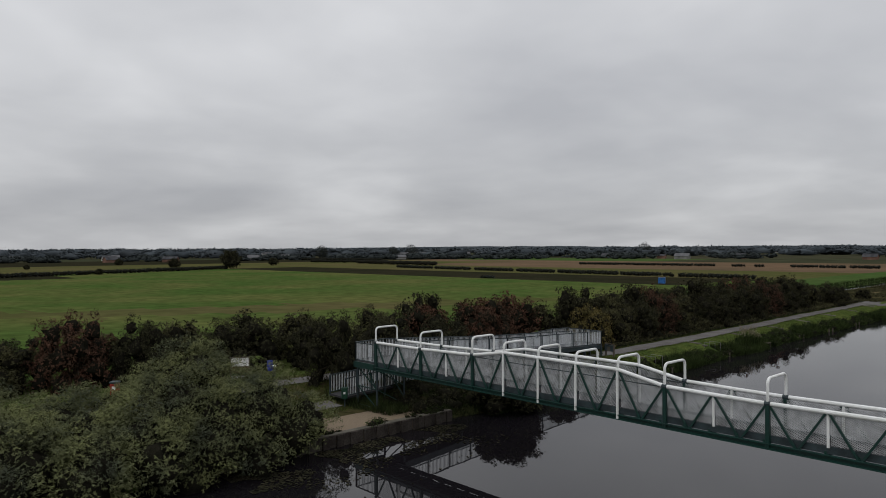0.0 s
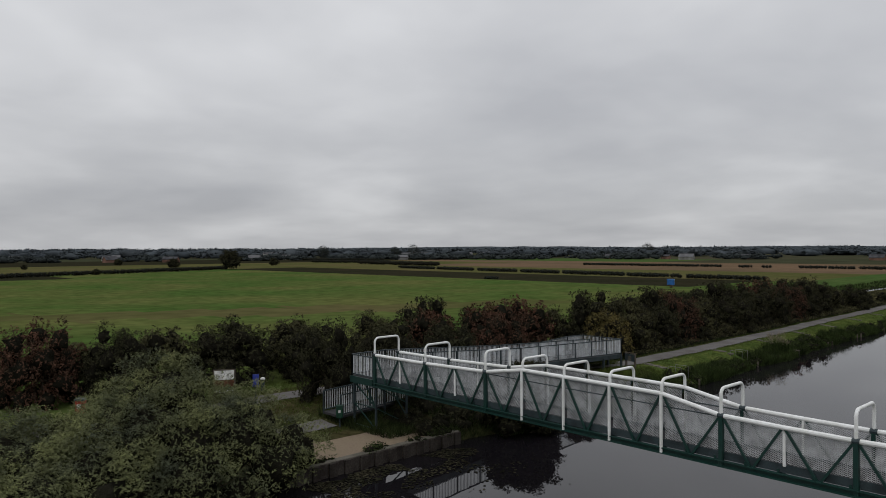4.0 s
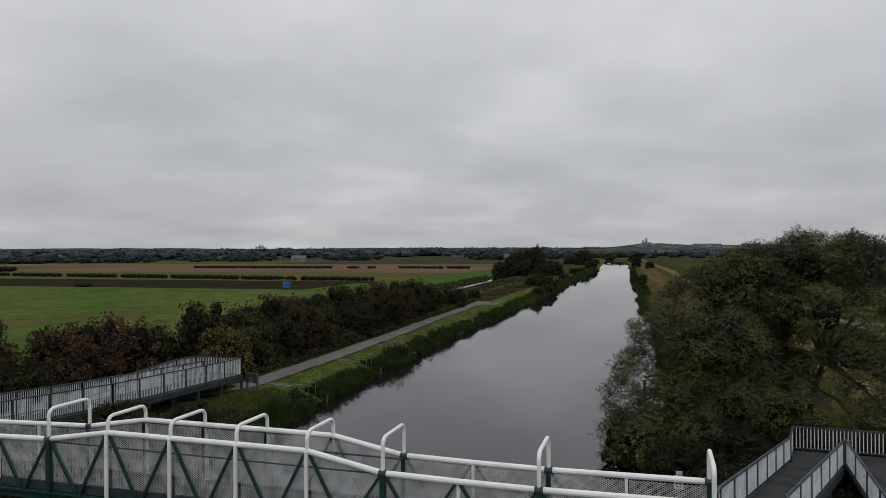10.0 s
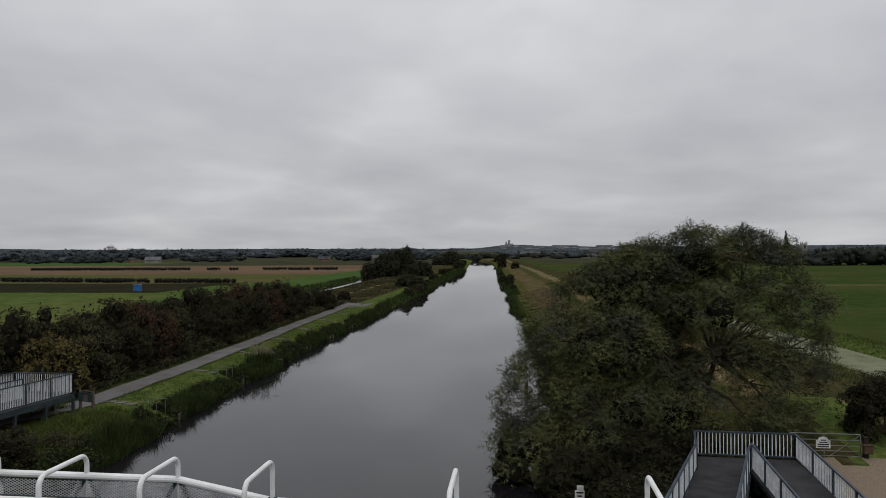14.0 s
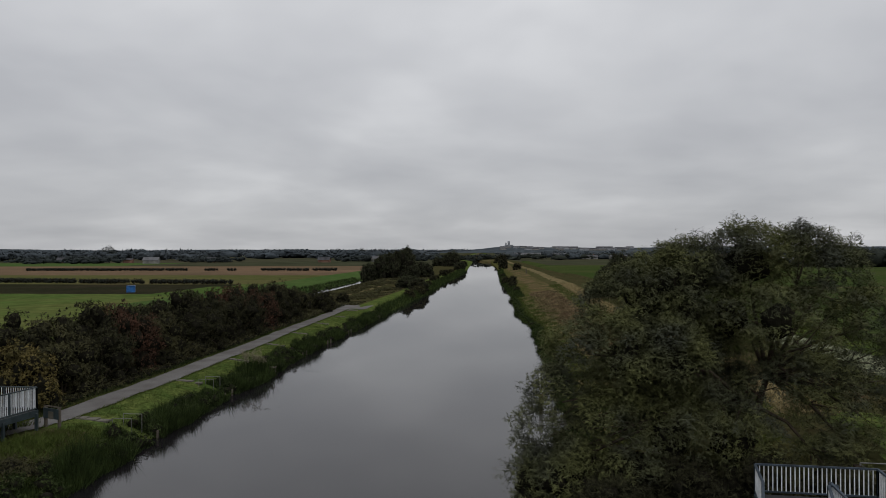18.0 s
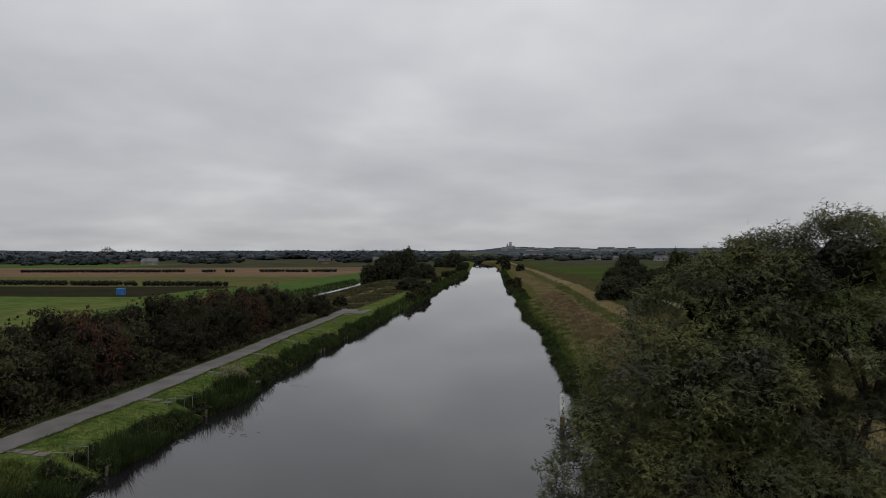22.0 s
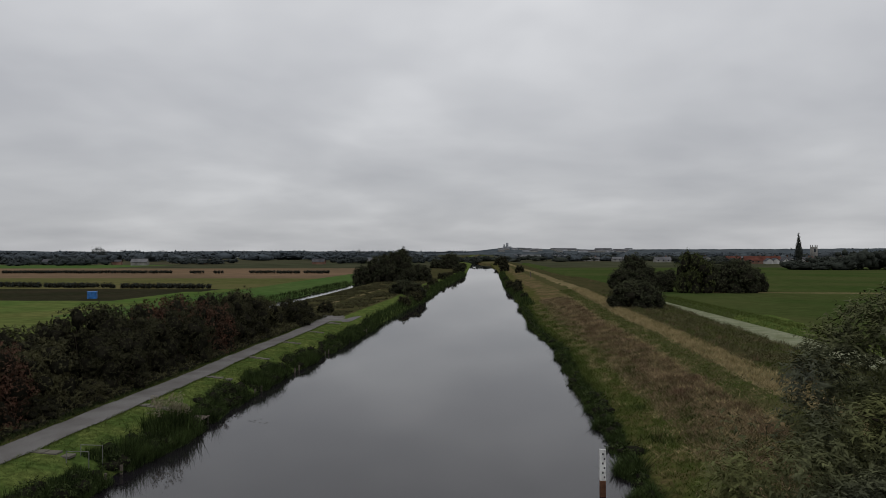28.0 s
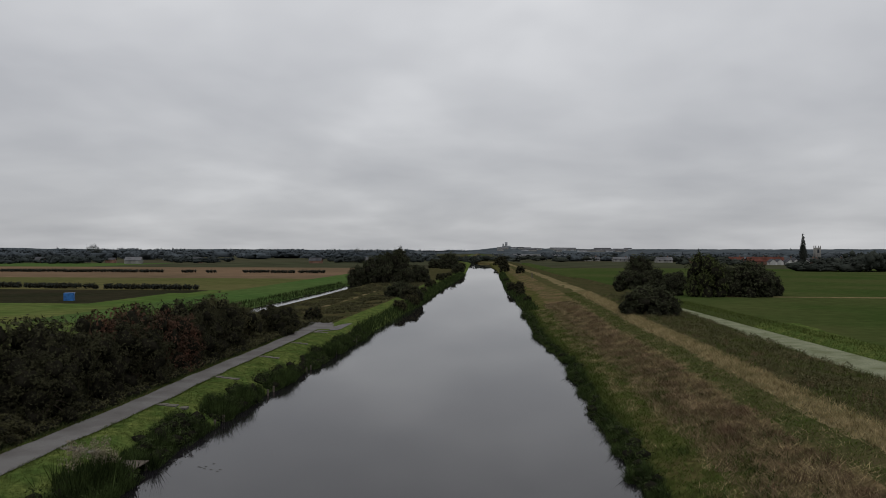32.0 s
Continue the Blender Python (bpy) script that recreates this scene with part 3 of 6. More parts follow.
lramp = thing("access_ramp", pose(0, 0, 0), "switchback access ramp with dark posts and white bars beside the towpath", "ramp", "access ramps")
slab(lramp, [(-1.95, 0, 3.15), (-0.12, 0, 3.15), (-0.12, 2.2, 3.15), (-1.95, 2.2, 3.15)], 0.12, DECK, "landing", "upper landing deck")
bm = bmesh.new()
box(bm, -2.0, -0.08, 2.80, -0.13, 0.02, 3.14)
part("landing_beam", bm, GREEN, lramp, "dark green landing beam")
bm = bmesh.new()
box(bm, -2.06, -0.08, 2.80, -1.96, 2.2, 3.14)
part("landing_beam", bm, GREEN, lramp, "dark green landing beam")
LA, LB, LC = (-0.12, 2.2, 3.15), (-0.30, 11.5, 2.50), (-0.58, 22.9, 2.02)
RA, RB, RC = (-1.95, 2.2, 3.15), (-2.10, 11.5, 2.50), (-2.25, 21.0, 2.08)
slab(lramp, [LA, RA, RB, LB], 0.14, DECK, "ramp_deck")
slab(lramp, [LB, RB, RC, (-0.55, 21.0, 2.08)], 0.14, DECK, "ramp_deck")
slab(lramp, [(-0.55, 21.0, 2.08), (-3.95, 21.0, 2.08), (-3.95, 22.9, 2.02), LC], 0.14, DECK, "turning_landing", "lower turning landing")
slab(lramp, [(-2.35, 21.0, 2.08), (-2.15, -0.6, 1.05), (-3.75, -0.6, 1.05), (-3.95, 21.0, 2.08)], 0.12, DECK, "ramp_deck")
for p, q in ((LA, LB), (LB, LC)):
    bm = bmesh.new()
    beam(bm, Vector(p) + Vector((0.04, 0, -0.12)), Vector(q) + Vector((0.04, 0, -0.12)), 0.08, 0.30)
    part("edge_beam", bm, STEEL, lramp, "dark steel edge beam")
fence(lramp, (-1.95, 0.0, 3.15), (-0.15, 0.0, 3.15), 1, single=True)
fence(lramp, (-1.95, 0.0, 3.15), (-1.95, 2.2, 3.15), 1, single=True)
fence(lramp, LA, LB, 5, single=True)
fence(lramp, LB, LC, 6, single=True)
fence(lramp, RA, RB, 5)
fence(lramp, RB, (-1.95, 20.9, 2.08), 5)
fence(lramp, LC, (-3.95, 22.9, 2.02), 2, single=True)
fence(lramp, (-3.95, 22.9, 2.02), (-3.95, 21.0, 2.08), 1)
fence(lramp, (-3.95, 21.0, 2.08), (-3.75, -0.6, 1.05), 11)
fence(lramp, (-2.30, 20.4, 2.05), (-2.15, -0.6, 1.05), 11)
for y in (0.1, 2.1):
    for x in (-1.9, -0.05):
        bm = bmesh.new()
        box(bm, x - 0.045, y - 0.045, ground_z(x, y) - 0.1, x + 0.045, y + 0.045, 2.81)
        part("tower_leg", bm, STEEL, lramp, "dark steel tower leg")
for p, q in (((-1.9, 0.1, 0.62), (-0.05, 0.1, 0.62)), ((-1.9, 0.1, 1.7), (-0.05, 0.1, 1.7)), ((-1.9, 0.1, 1.7), (-0.05, 0.1, 0.62)), ((-0.05, 0.1, 1.7), (-0.05, 2.1, 0.62)), ((-1.9, 0.1, 2.8), (-0.05, 0.1, 1.7)),
             ((-0.05, 0.1, 0.62), (-0.05, 2.1, 0.62)), ((-0.05, 0.1, 2.8), (-0.05, 2.1, 1.7)), ((-0.95, 0.1, 2.8), (-0.05, 0.1, 1.7)), ((-0.05, 2.1, 1.0), (-1.9, 2.1, 2.7))):
    bm = bmesh.new()
    beam(bm, p, q, 0.05, 0.05)
    part("brace", bm, GREEN, lramp)
for y in np.linspace(5, 22.7, 9):
    for x in (-0.45, -2.0):
        z = float(np.interp(y, [2.2, 11.5, 22.9], [3.0, 2.36, 1.9]))
        bm = bmesh.new()
        box(bm, x - 0.06, y - 0.06, ground_z(x, y) - 0.1, x + 0.06, y + 0.06, z)
        part("leg", bm, STEEL, lramp)
for x in (-3.8, -1.6):
    bm = bmesh.new()
    box(bm, x - 0.06, 22.7, ground_z(x, 22.8) - 0.1, x + 0.06, 22.82, 1.9)
    part("leg", bm, STEEL, lramp)

rramp = thing("access_ramp", pose(0, 0, 0), "switchback access ramp with blue-grey rails and white bars", "ramp", "access ramps")
A0, AM, A1 = (26.0, 2.3, 3.15), (29.2, 12.1, 2.10), (29.60, 14.0, 2.03)
B0, B1 = (27.45, 2.0, 3.15), (30.85, 11.8, 2.12)
slab(rramp, [(25.85, 0.0, 3.15), (27.45, 0.0, 3.15), B0, A0, (25.85, 1.6, 3.15)], 0.14, DECK, "landing", "upper landing deck")
slab(rramp, [A0, B0, B1, AM], 0.14, DECK, "ramp_deck")
slab(rramp, [AM, B1, (30.95, 12.0, 2.13), (32.85, 11.9, 2.15), (32.95, 13.5, 2.12), A1], 0.14, DECK, "turning_landing", "lower turning landing")
slab(rramp, [(30.95, 12.0, 2.15), (30.95, 1.0, 1.0), (32.85, 1.0, 1.0), (32.85, 11.9, 2.15)], 0.14, DECK, "ramp_deck")
fence(rramp, (25.9, 0.0, 3.15), (27.45, 0.0, 3.15), 1, 0.92, BLUEGREY, 0.135, True)
fence(rramp, (27.45, 0.0, 3.15), B0, 1, 0.92, BLUEGREY, 0.12, True)
fence(rramp, (25.88, 1.7, 3.15), A0, 1, 0.92, BLUEGREY, 0.12, True)
fence(rramp, A0, AM, 7, 0.90, BLUEGREY, 0.115, True)
fence(rramp, AM, A1, 1, 0.90, BLUEGREY, 0.115, True)
fence(rramp, B0, B1, 6, 0.92, BLUEGREY, 0.115, True)
fence(rramp, A1, (32.95, 13.5, 2.12), 1, 0.92, BLUEGREY, 0.125, True)
fence(rramp, B1, (31.1, 11.85, 2.12), 1, 0.92, BLUEGREY, 0.125, True)
fence(rramp, (30.98, 12.0, 2.15), (30.95, 1.0, 1.0), 8, 0.92, BLUEGREY, 0.115)
fence(rramp, (32.95, 13.5, 2.12), (32.85, 1.0, 1.0), 8, 0.92, BLUEGREY, 0.115)
for p, q in ((A0, AM), (AM, A1), (B0, B1)):
    bm = bmesh.new()
    beam(bm, Vector(p) + Vector((0, 0, -0.14)), Vector(q) + Vector((0, 0, -0.14)), 0.09, 0.28)
    part("edge_beam", bm, STEEL, rramp, "dark steel edge beam")
for x, y, z in ((26.0, 0.1, 3), (27.5, 0.1, 3), (26.1, 2.2, 3), (27.5, 2.2, 3), (27.1, 6, 2.6), (28.6, 6, 2.6), (28.2, 9.6, 2.2), (29.9, 9.4, 2.2), (29.6, 13.6, 2.0), (32.8, 13.2, 2.0), (31.1, 11.9, 2.0), (31.1, 8, 1.5), (32.7, 8, 1.5)):
    bm = bmesh.new()
    box(bm, x - 0.07, y - 0.07, min(ground_z(x, y), 0.6) - 0.4, x + 0.07, y + 0.07, z)
    part("leg", bm, STEEL, rramp)


finish_bars(lramp)
finish_bars(rramp)


# ---- plants ----
def card_mesh(name, mat, corners):
    """One mesh of many small separate faces; corners is (count, 3 or 4, 3)."""
    count, k = corners.shape[:2]
    me = bpy.data.meshes.new(name)
    me.vertices.add(count * k)
    me.vertices.foreach_set("co", corners.reshape(-1))
    me.loops.add(count * k)
    me.loops.foreach_set("vertex_index", np.arange(count * k))
    me.polygons.add(count)
    me.polygons.foreach_set("loop_start", np.arange(0, count * k, k))
    me.materials.append(mat)
    me.update(calc_edges=True)
    return me


def unit(v):
    return v / (np.linalg.norm(v, axis=1)[:, None] + 1e-9)


def ball(sub):
    bm = bmesh.new()
    bmesh.ops.create_icosphere(bm, subdivisions=sub, radius=1)
    bm.verts.ensure_lookup_table()
    v = np.array([q.co[:] for q in bm.verts])
    f = np.array([[q.index for q in face.verts] for face in bm.faces])
    bm.free()
    return v, f


BALL = {k: ball(k) for k in (1, 2, 3)}


def lump_mesh(name, mat, lobes, seed, sub=1, jag=0.14):
    """Craggy rounded lumps (x, y, z, rx, ry, rz) joined into one mesh."""
    rng = np.random.default_rng(seed)
    lob = np.array(lobes, float)
    v, f = BALL[sub]
    p = lob[:, None, :3] + v[None] * lob[:, None, 3:] * (1 + rng.normal(0, jag, (len(lob), len(v), 1)))
    faces = (f[None] + (np.arange(len(lob)) * len(v))[:, None, None]).reshape(-1, 3)
    me = bpy.data.meshes.new(name)
    me.vertices.add(len(lob) * len(v))
    me.vertices.foreach_set("co", p.reshape(-1))
    me.loops.add(faces.size)
    me.loops.foreach_set("vertex_index", faces.reshape(-1))
    me.polygons.add(len(faces))
    me.polygons.foreach_set("loop_start", np.arange(0, faces.size, 3))
    me.materials.append(mat)
    me.update(calc_edges=True)
    return me


def leaf_cloud(name, mat, lobes, count, size, seed, slim=0.6, spray=(4, 0.16), droop=0.0, fuzz=0.1, solid=None, caps=0, deep=0.10, level=0.45):
    """Leafy shoots over the shells of lobes (x, y, z, rx, ry, rz), none inside the solid ones (x, y, z, r); the first caps lobes bear theirs on top."""
    rng = np.random.default_rng(seed)
    lob = np.array(lobes, float)
    area = lob[:, 3] * lob[:, 4] + lob[:, 4] * lob[:, 5] + lob[:, 3] * lob[:, 5]
    per, reach = spray
    want = count // per
    m = int(want * (2.2 if solid is not None else 1))
    pick = rng.choice(len(lob), m, p=area / area.sum())
    d = rng.normal(size=(m, 3))
    d[:, 2] += np.where(pick < caps, 0.95, 0.3)
    d = unit(d)
    rad = 0.97 + rng.normal(0, deep, m) + (rng.random(m) < fuzz) * rng.random(m) * 0.35
    p = lob[pick, :3] + d * lob[pick, 3:] * rad[:, None]
    if solid is not None:
        s = np.array(solid, float)
        free = np.ones(m, bool)
        for x, y, z, r in s:
            free &= ((p - (x, y, z)) ** 2).sum(1) > r * r
        p, d = p[free][:want], d[free][:want]
    k = len(p)
    way = d * 0.6 + rng.normal(size=(k, 3)) * 0.5
    way[:, 2] += 0.25 - droop
    way = unit(way)
    side = unit(np.cross(way, rng.normal(size=(k, 3))))
    n = k * per
    step = (np.tile(np.arange(per), k) + 0.3) / per
    hand = np.where(np.arange(n) % 2, 1.0, -1.0)[:, None]
    root, way, side, d = (np.repeat(a, per, 0) for a in (p, way, side, d))
    p = root + way * (reach * step)[:, None]
    p[:, 2] -= droop * reach * step ** 2
    face = unit(d + rng.normal(size=(n, 3)) * 0.42 + np.array((0, 0, level)))
    ax = way * 0.7 + side * hand * 0.7 + rng.normal(size=(n, 3)) * 0.25
    ax = unit(ax - face * (ax * face).sum(1)[:, None])
    wide = np.cross(face, ax)
    ln = size * rng.uniform(0.6, 1.45, n)[:, None]
    w = ln * rng.uniform(slim * 0.7, slim * 1.2, n)[:, None] * 0.5
    return card_mesh(name, mat, np.stack([p - wide * w, p + wide * w, p + ax * ln], 1))


def clusters(big, per, seed, lo, hi):
    """Small lumps over the open shells of big lobes (x, y, z, r)."""
    rng = random.Random(seed)
    out = []
    for i, (x, y, z, r) in enumerate(big):
        for k in range(max(4, int(per * r * r))):
            d = Vector((rng.gauss(0, 1), rng.gauss(0, 1), rng.gauss(0.45, 1))).normalized()
            s = r * rng.uniform(lo, hi)
            q = Vector((x, y, z)) + d * r * rng.uniform(0.72, 1.0)
            if any(j != i and (q - Vector(b[:3])).length < b[3] * 0.72 for j, b in enumerate(big)):
                continue
            out.append((q.x, q.y, max(q.z, s * 0.4), s, s, s * rng.uniform(0.6, 0.95)))
    return out


def big_lobes(r, h, n, seed, low=0.2):
    rng = random.Random(seed)
    out = []
    for k in range(n):
        a, t = 2.4 * k + rng.uniform(-0.4, 0.4), (k + 0.5) / n
        size = r * rng.uniform(0.36, 0.52)
        z = size * 0.75 + (h - size * 1.7) * (low + (1 - low) * t)
        reach = (r - size) * math.sqrt(max(0.0, 1 - t * t * 0.92)) * rng.uniform(0.75, 1.05)
        out.append((reach * math.cos(a), reach * math.sin(a), z, size))
    return out


def dome(r, h, n, seed):
    """Lobes that fill a rounded bush down to the ground."""
    rng = random.Random(seed)
    out = [(0, 0, h * 0.42, min(r, h) * 0.55)]
    for k in range(6):
        s, a = r * rng.uniform(0.28, 0.36), 1.047 * k + rng.uniform(-0.3, 0.3)
        out.append(((r - s) * math.cos(a), (r - s) * math.sin(a), s * 0.55, s))
    for k in range(n):
        t = (k + 0.5) / n
        a = 2.4 * k + rng.uniform(-0.3, 0.3)
        up = 0.93 * t ** 0.8
        s = min(r, h) * rng.uniform(0.32, 0.46) * (1.05 - 0.25 * up)
        flat = math.sqrt(max(0.05, 1 - up * up * 0.9))
        out.append(((r - s * 0.9) * flat * math.cos(a), (r - s * 0.9) * flat * math.sin(a), s * 0.7 + (h - s * 1.8) * up * rng.uniform(0.84, 1.05), s))
    return out


def trunk_mesh(big, base, seed, deep=0.3):
    rng = random.Random(seed)
    bm = bmesh.new()
    top = max(q[2] for q in big)
    forks = []
    stems = rng.randint(2, 4)
    for s in range(stems):
        a = 2 * math.pi * s / stems + rng.uniform(-0.4, 0.4)
        f = Vector((math.cos(a) * top * 0.12, math.sin(a) * top * 0.12, top * rng.uniform(0.28, 0.42)))
        tube(bm, [(math.cos(a) * base * 0.8, math.sin(a) * base * 0.8, -deep), f * 0.5, f], base, 7, [base, base * 0.8, base * 0.6])
        forks.append(f)
    for q in big:
        f = min(forks, key=lambda t: (t - Vector(q[:3])).length)
        tip = Vector(q[:3])
        m = f.lerp(tip, 0.5) + Vector((rng.uniform(-0.2, 0.2), rng.uniform(-0.2, 0.2), 0.05 * top))
        tube(bm, [f, m, tip], base, 6, [base * 0.55, base * 0.38, base * 0.18])
        for k in range(3):
            d = Vector((rng.gauss(0, 1), rng.gauss(0, 1), rng.gauss(0.4, 1))).normalized()
            tube(bm, [m.lerp(tip, 0.6), tip + d * q[3] * 0.8], base, 4, [base * 0.2, base * 0.05])
    me = bpy.data.meshes.new("trunk")
    bm.to_mesh(me)
    bm.free()
    me.materials.append(BARK)
    return me


def make_tree(name, big, leaves, size, mat, seed, label, category, group="", per=9, base=0.07, droop=0.0, slim=0.68, lo=0.26, hi=0.44, extra=(), spray=(4, 0.16), deep=0.3, core=0.66, fuzz=0.1, shell=0.78, thick=0.10, jag=0.26, open_lobes=(), level=0.6):
    """Stems, dark lumps painted as the shade inside, and a crown of leafy shoots."""
    root = thing(name, pose(0, 0, -200), label, category, group)
    part("trunk", trunk_mesh(big, base, seed, deep), BARK, root)
    lumps = clusters(big, per, seed, lo, hi)
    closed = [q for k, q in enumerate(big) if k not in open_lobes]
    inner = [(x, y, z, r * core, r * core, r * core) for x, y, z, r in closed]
    part("inner_crown", lump_mesh("inner_crown", CORE_SHADE, inner, seed + 7, 2, jag), CORE_SHADE, root, "dark core standing in for the shade inside the crown")
    shells = [(x, y, z, r * shell, r * shell, r * shell) for x, y, z, r in closed] if shell else []
    part("crown", leaf_cloud("crown", mat, lumps + shells + list(extra), leaves, size, seed, slim, spray, droop, fuzz, [(x, y, z, r * core * 0.97) for x, y, z, r in closed], len(lumps), thick, level), mat, root)
    return root


def put(ob, x, y, turn=0.0, scale=1.0, dz=0.0, label="", tall=1.0):
    c = copy_thing(ob, pose(x, y, ground_z(x, y) - 0.08 + dz, 0, 0, turn) @ Matrix.Diagonal((scale, scale, scale * tall, 1)))
    if label:
        c["label"] = label
    return c


def plant(kind, x, y, r, top):
    """A hedge bush of the given radius whose crown ends at the given height over the water."""
    ob, r0, h0 = kind
    z = ground_z(x, y) - 0.08
    return copy_thing(ob, pose(x, y, z, 0, 0, rnd.uniform(0, 360)) @ Matrix.Diagonal((r / r0, r / r0, (top - z) / h0, 1)))


def discard(*obs):
    for ob in obs:
        for o in (*ob.children_recursive, ob):
            bpy.data.objects.remove(o)


rnd = random.Random(5)
HEDGE = "hedge bushes"


def hedge_kind(r, h, n, leaves, size, mat, seed, label):
    lobes = dome(r, h, n, seed)
    return (make_tree("hawthorn", lobes, leaves, size, mat, seed, label, "bush", HEDGE, per=13, lo=0.2, hi=0.36, core=0.52, shell=0.72), r, max(z + 1.05 * s for x, y, z, s in lobes))


near_kinds = {
    "dark": hedge_kind(2.7, 4.6, 11, 16000, 0.094, LEAF_DARK, 11, "dense dark green hawthorn bush in the towpath hedge"),
    "dark2": hedge_kind(2.5, 4.2, 10, 15000, 0.094, LEAF_DARK, 12, "dense dark green hawthorn bush in the towpath hedge"),
    "red": hedge_kind(2.6, 4.5, 11, 15500, 0.094, LEAF_RED, 13, "hawthorn bush turning dull red in the hedge"),
    "olive": hedge_kind(2.4, 3.9, 10, 14500, 0.094, LEAF_OLIVE, 14, "olive green bush in the towpath hedge"),
    "yellow": hedge_kind(2.2, 3.6, 9, 13500, 0.094, LEAF_YELLOW, 15, "yellowing autumn bush in the towpath hedge"),
}
back_kinds = {
    "dark": hedge_kind(2.8, 4.6, 10, 7000, 0.15, LEAF_DARK, 21, "dense dark green hawthorn bush behind the hedge"),
    "red": hedge_kind(2.7, 4.5, 10, 7000, 0.15, LEAF_RED, 23, "dull red hawthorn bush behind the hedge"),
    "olive": hedge_kind(2.5, 3.9, 10, 7000, 0.15, LEAF_OLIVE, 24, "olive green bush behind the hedge"),
}
# front row beside the towpath: x, y, kind, radius, height of the top
for x, y, kind, r, top in ((-4.3, 26.6, "yellow", 2.3, 4.9), (-4.7, 31, "olive", 2.3, 4.7), (-4.9, 35.4, "dark2", 2.5, 4.9), (-5.2, 39.4, "red", 2.2, 5.4), (-5.2, 43, "olive", 2.3, 5.0), (-3.7, 46, "olive", 1.2, 2.3), (-3.9, 41.4, "dark", 1.2, 2.4),
                           (-4.7, 50, "dark", 2.5, 5.2), (-5.5, 55, "dark2", 2.4, 5.5), (-5.3, 60, "dark", 2.6, 5.7), (-5.5, 65.5, "red", 2.3, 5.5), (-5.8, 71, "dark", 2.4, 5.5), (-6.1, 76.5, "dark2", 2.4, 5.4), (-6.5, 82, "olive", 2.2, 5.0), (-5.4, 87.6, "dark", 2.4, 4.6), (-6.1, 92.6, "dark2", 2.1, 4.0)):
    plant(near_kinds[kind], x, y, r, top)
for x, y, kind, r, top in ((-9.6, 22.4, "red", 2.9, 5.8), (-7.8, 29.5, "dark", 2.7, 6.4), (-7.4, 33, "olive", 2.2, 5.6), (-7.2, 37, "dark", 2.7, 6.4), (-8.0, 41.4, "red", 2.4, 5.9), (-8.0, 46, "dark", 2.6, 5.6), (-7.7, 51, "dark", 2.9, 6.5), (-8.1, 56.4, "dark", 2.8, 6.1), (-7.8, 62, "red", 2.8, 6.2),
                           (-8.6, 68, "dark", 2.8, 6.1), (-8.7, 75, "dark", 2.9, 5.9), (-9.3, 81.5, "olive", 2.6, 5.9), (-9.6, 86.5, "dark", 1.9, 4.3), (-10.6, 27, "olive", 2.3, 4.8), (-11.0, 33.5, "dark", 2.4, 5.2), (-11.4, 44, "olive", 2.3, 4.8), (-11.2, 53.5, "dark", 2.4, 5.0), (-11.4, 60, "olive", 2.4, 4.9), (-11.8, 67, "dark", 2.5, 5.0), (-11.6, 76, "red", 2.4, 4.9)):
    plant(back_kinds[kind], x, y, r, top)
# behind the landing and ramp
for x, y, kind, r, top in ((-6.3, 1.6, "dark", 2.1, 5.7), (-15.6, -0.2, "dark2", 3.2, 5.3), (-16.5, -11.3, "red", 2.6, 5.8), (-15.4, -7.3, "dark", 2.2, 5.5), (-17.5, -16, "olive", 2.6, 4.1), (-12.9, 4.6, "dark", 2.5, 5.0), (-9.7, 8.6, "dark", 2.5, 4.9), (-13.2, 10.4, "olive", 2.6, 5.3), (-8.2, 13, "dark2", 2.4, 4.7), (-7.6, 17.8, "red", 2.3, 4.9),
                           (-6.1, 5.6, "dark2", 1.5, 3.4), (-18.2, -20.5, "dark", 2.5, 4.4)):
    plant(near_kinds[kind], x, y, r, top)
for x, y, kind, r, top in ((-14.7, 16.3, "dark", 2.7, 6.1), (-10.6, 19.4, "red", 2.7, 5.7), (-12, 14.5, "red", 2.4, 5.2), (-17, 5.5, "olive", 2.4, 4.9), (-19, -3.5, "olive", 2.4, 4.7), (-19.4, -8.6, "olive", 2.3, 4.2), (-20, -13.5, "dark", 2.3, 4.2), (-13.4, 21, "dark", 2.3, 5.0)):
    plant(back_kinds[kind], x, y, r, top)
# bushes at the end of the towpath and along the far bank
for y, d, kind, s in ((104, 8.5, "dark", .5), (128, 1.2, "olive", .55), (141, 1.0, "olive", .6), (147, 2.0, "dark", .7), (152, 1.5, "olive", .6), (160, 2.5, "dark", .45), (172, 2, "olive", .4), (190, 2.5, "dark", .45), (203, 2.5, "olive", .5),
                      (232, 3, "dark", .6), (250, 3, "dark", .5), (270, 3, "olive", .5), (300, 3, "dark", .6), (340, 3, "dark", .7), (390, 3, "dark", .8)):
    put(back_kinds[kind][0], left_x(y) - d, y, rnd.uniform(0, 360), s, label="low bush on the far canal bank")
for y, d, kind, s in ((150, 1.5, "dark", .35), (168, 1.2, "dark", .45), (181, 2.0, "dark", .55), (189, 1.2, "dark", .6), (197, 3.4, "dark", .5), (214, 1.0, "olive", .4), (240, 1.0, "dark", .4), (300, 8, "dark", .8), (345, 3, "dark", 1), (420, 5, "dark", 1.2), (500, 4, "dark", 1.3), (560, 9, "dark", 1.4)):
    put(back_kinds[kind][0], right_x(y) + d, y, rnd.uniform(0, 360), s, label="small dark bush on the grassy bank")

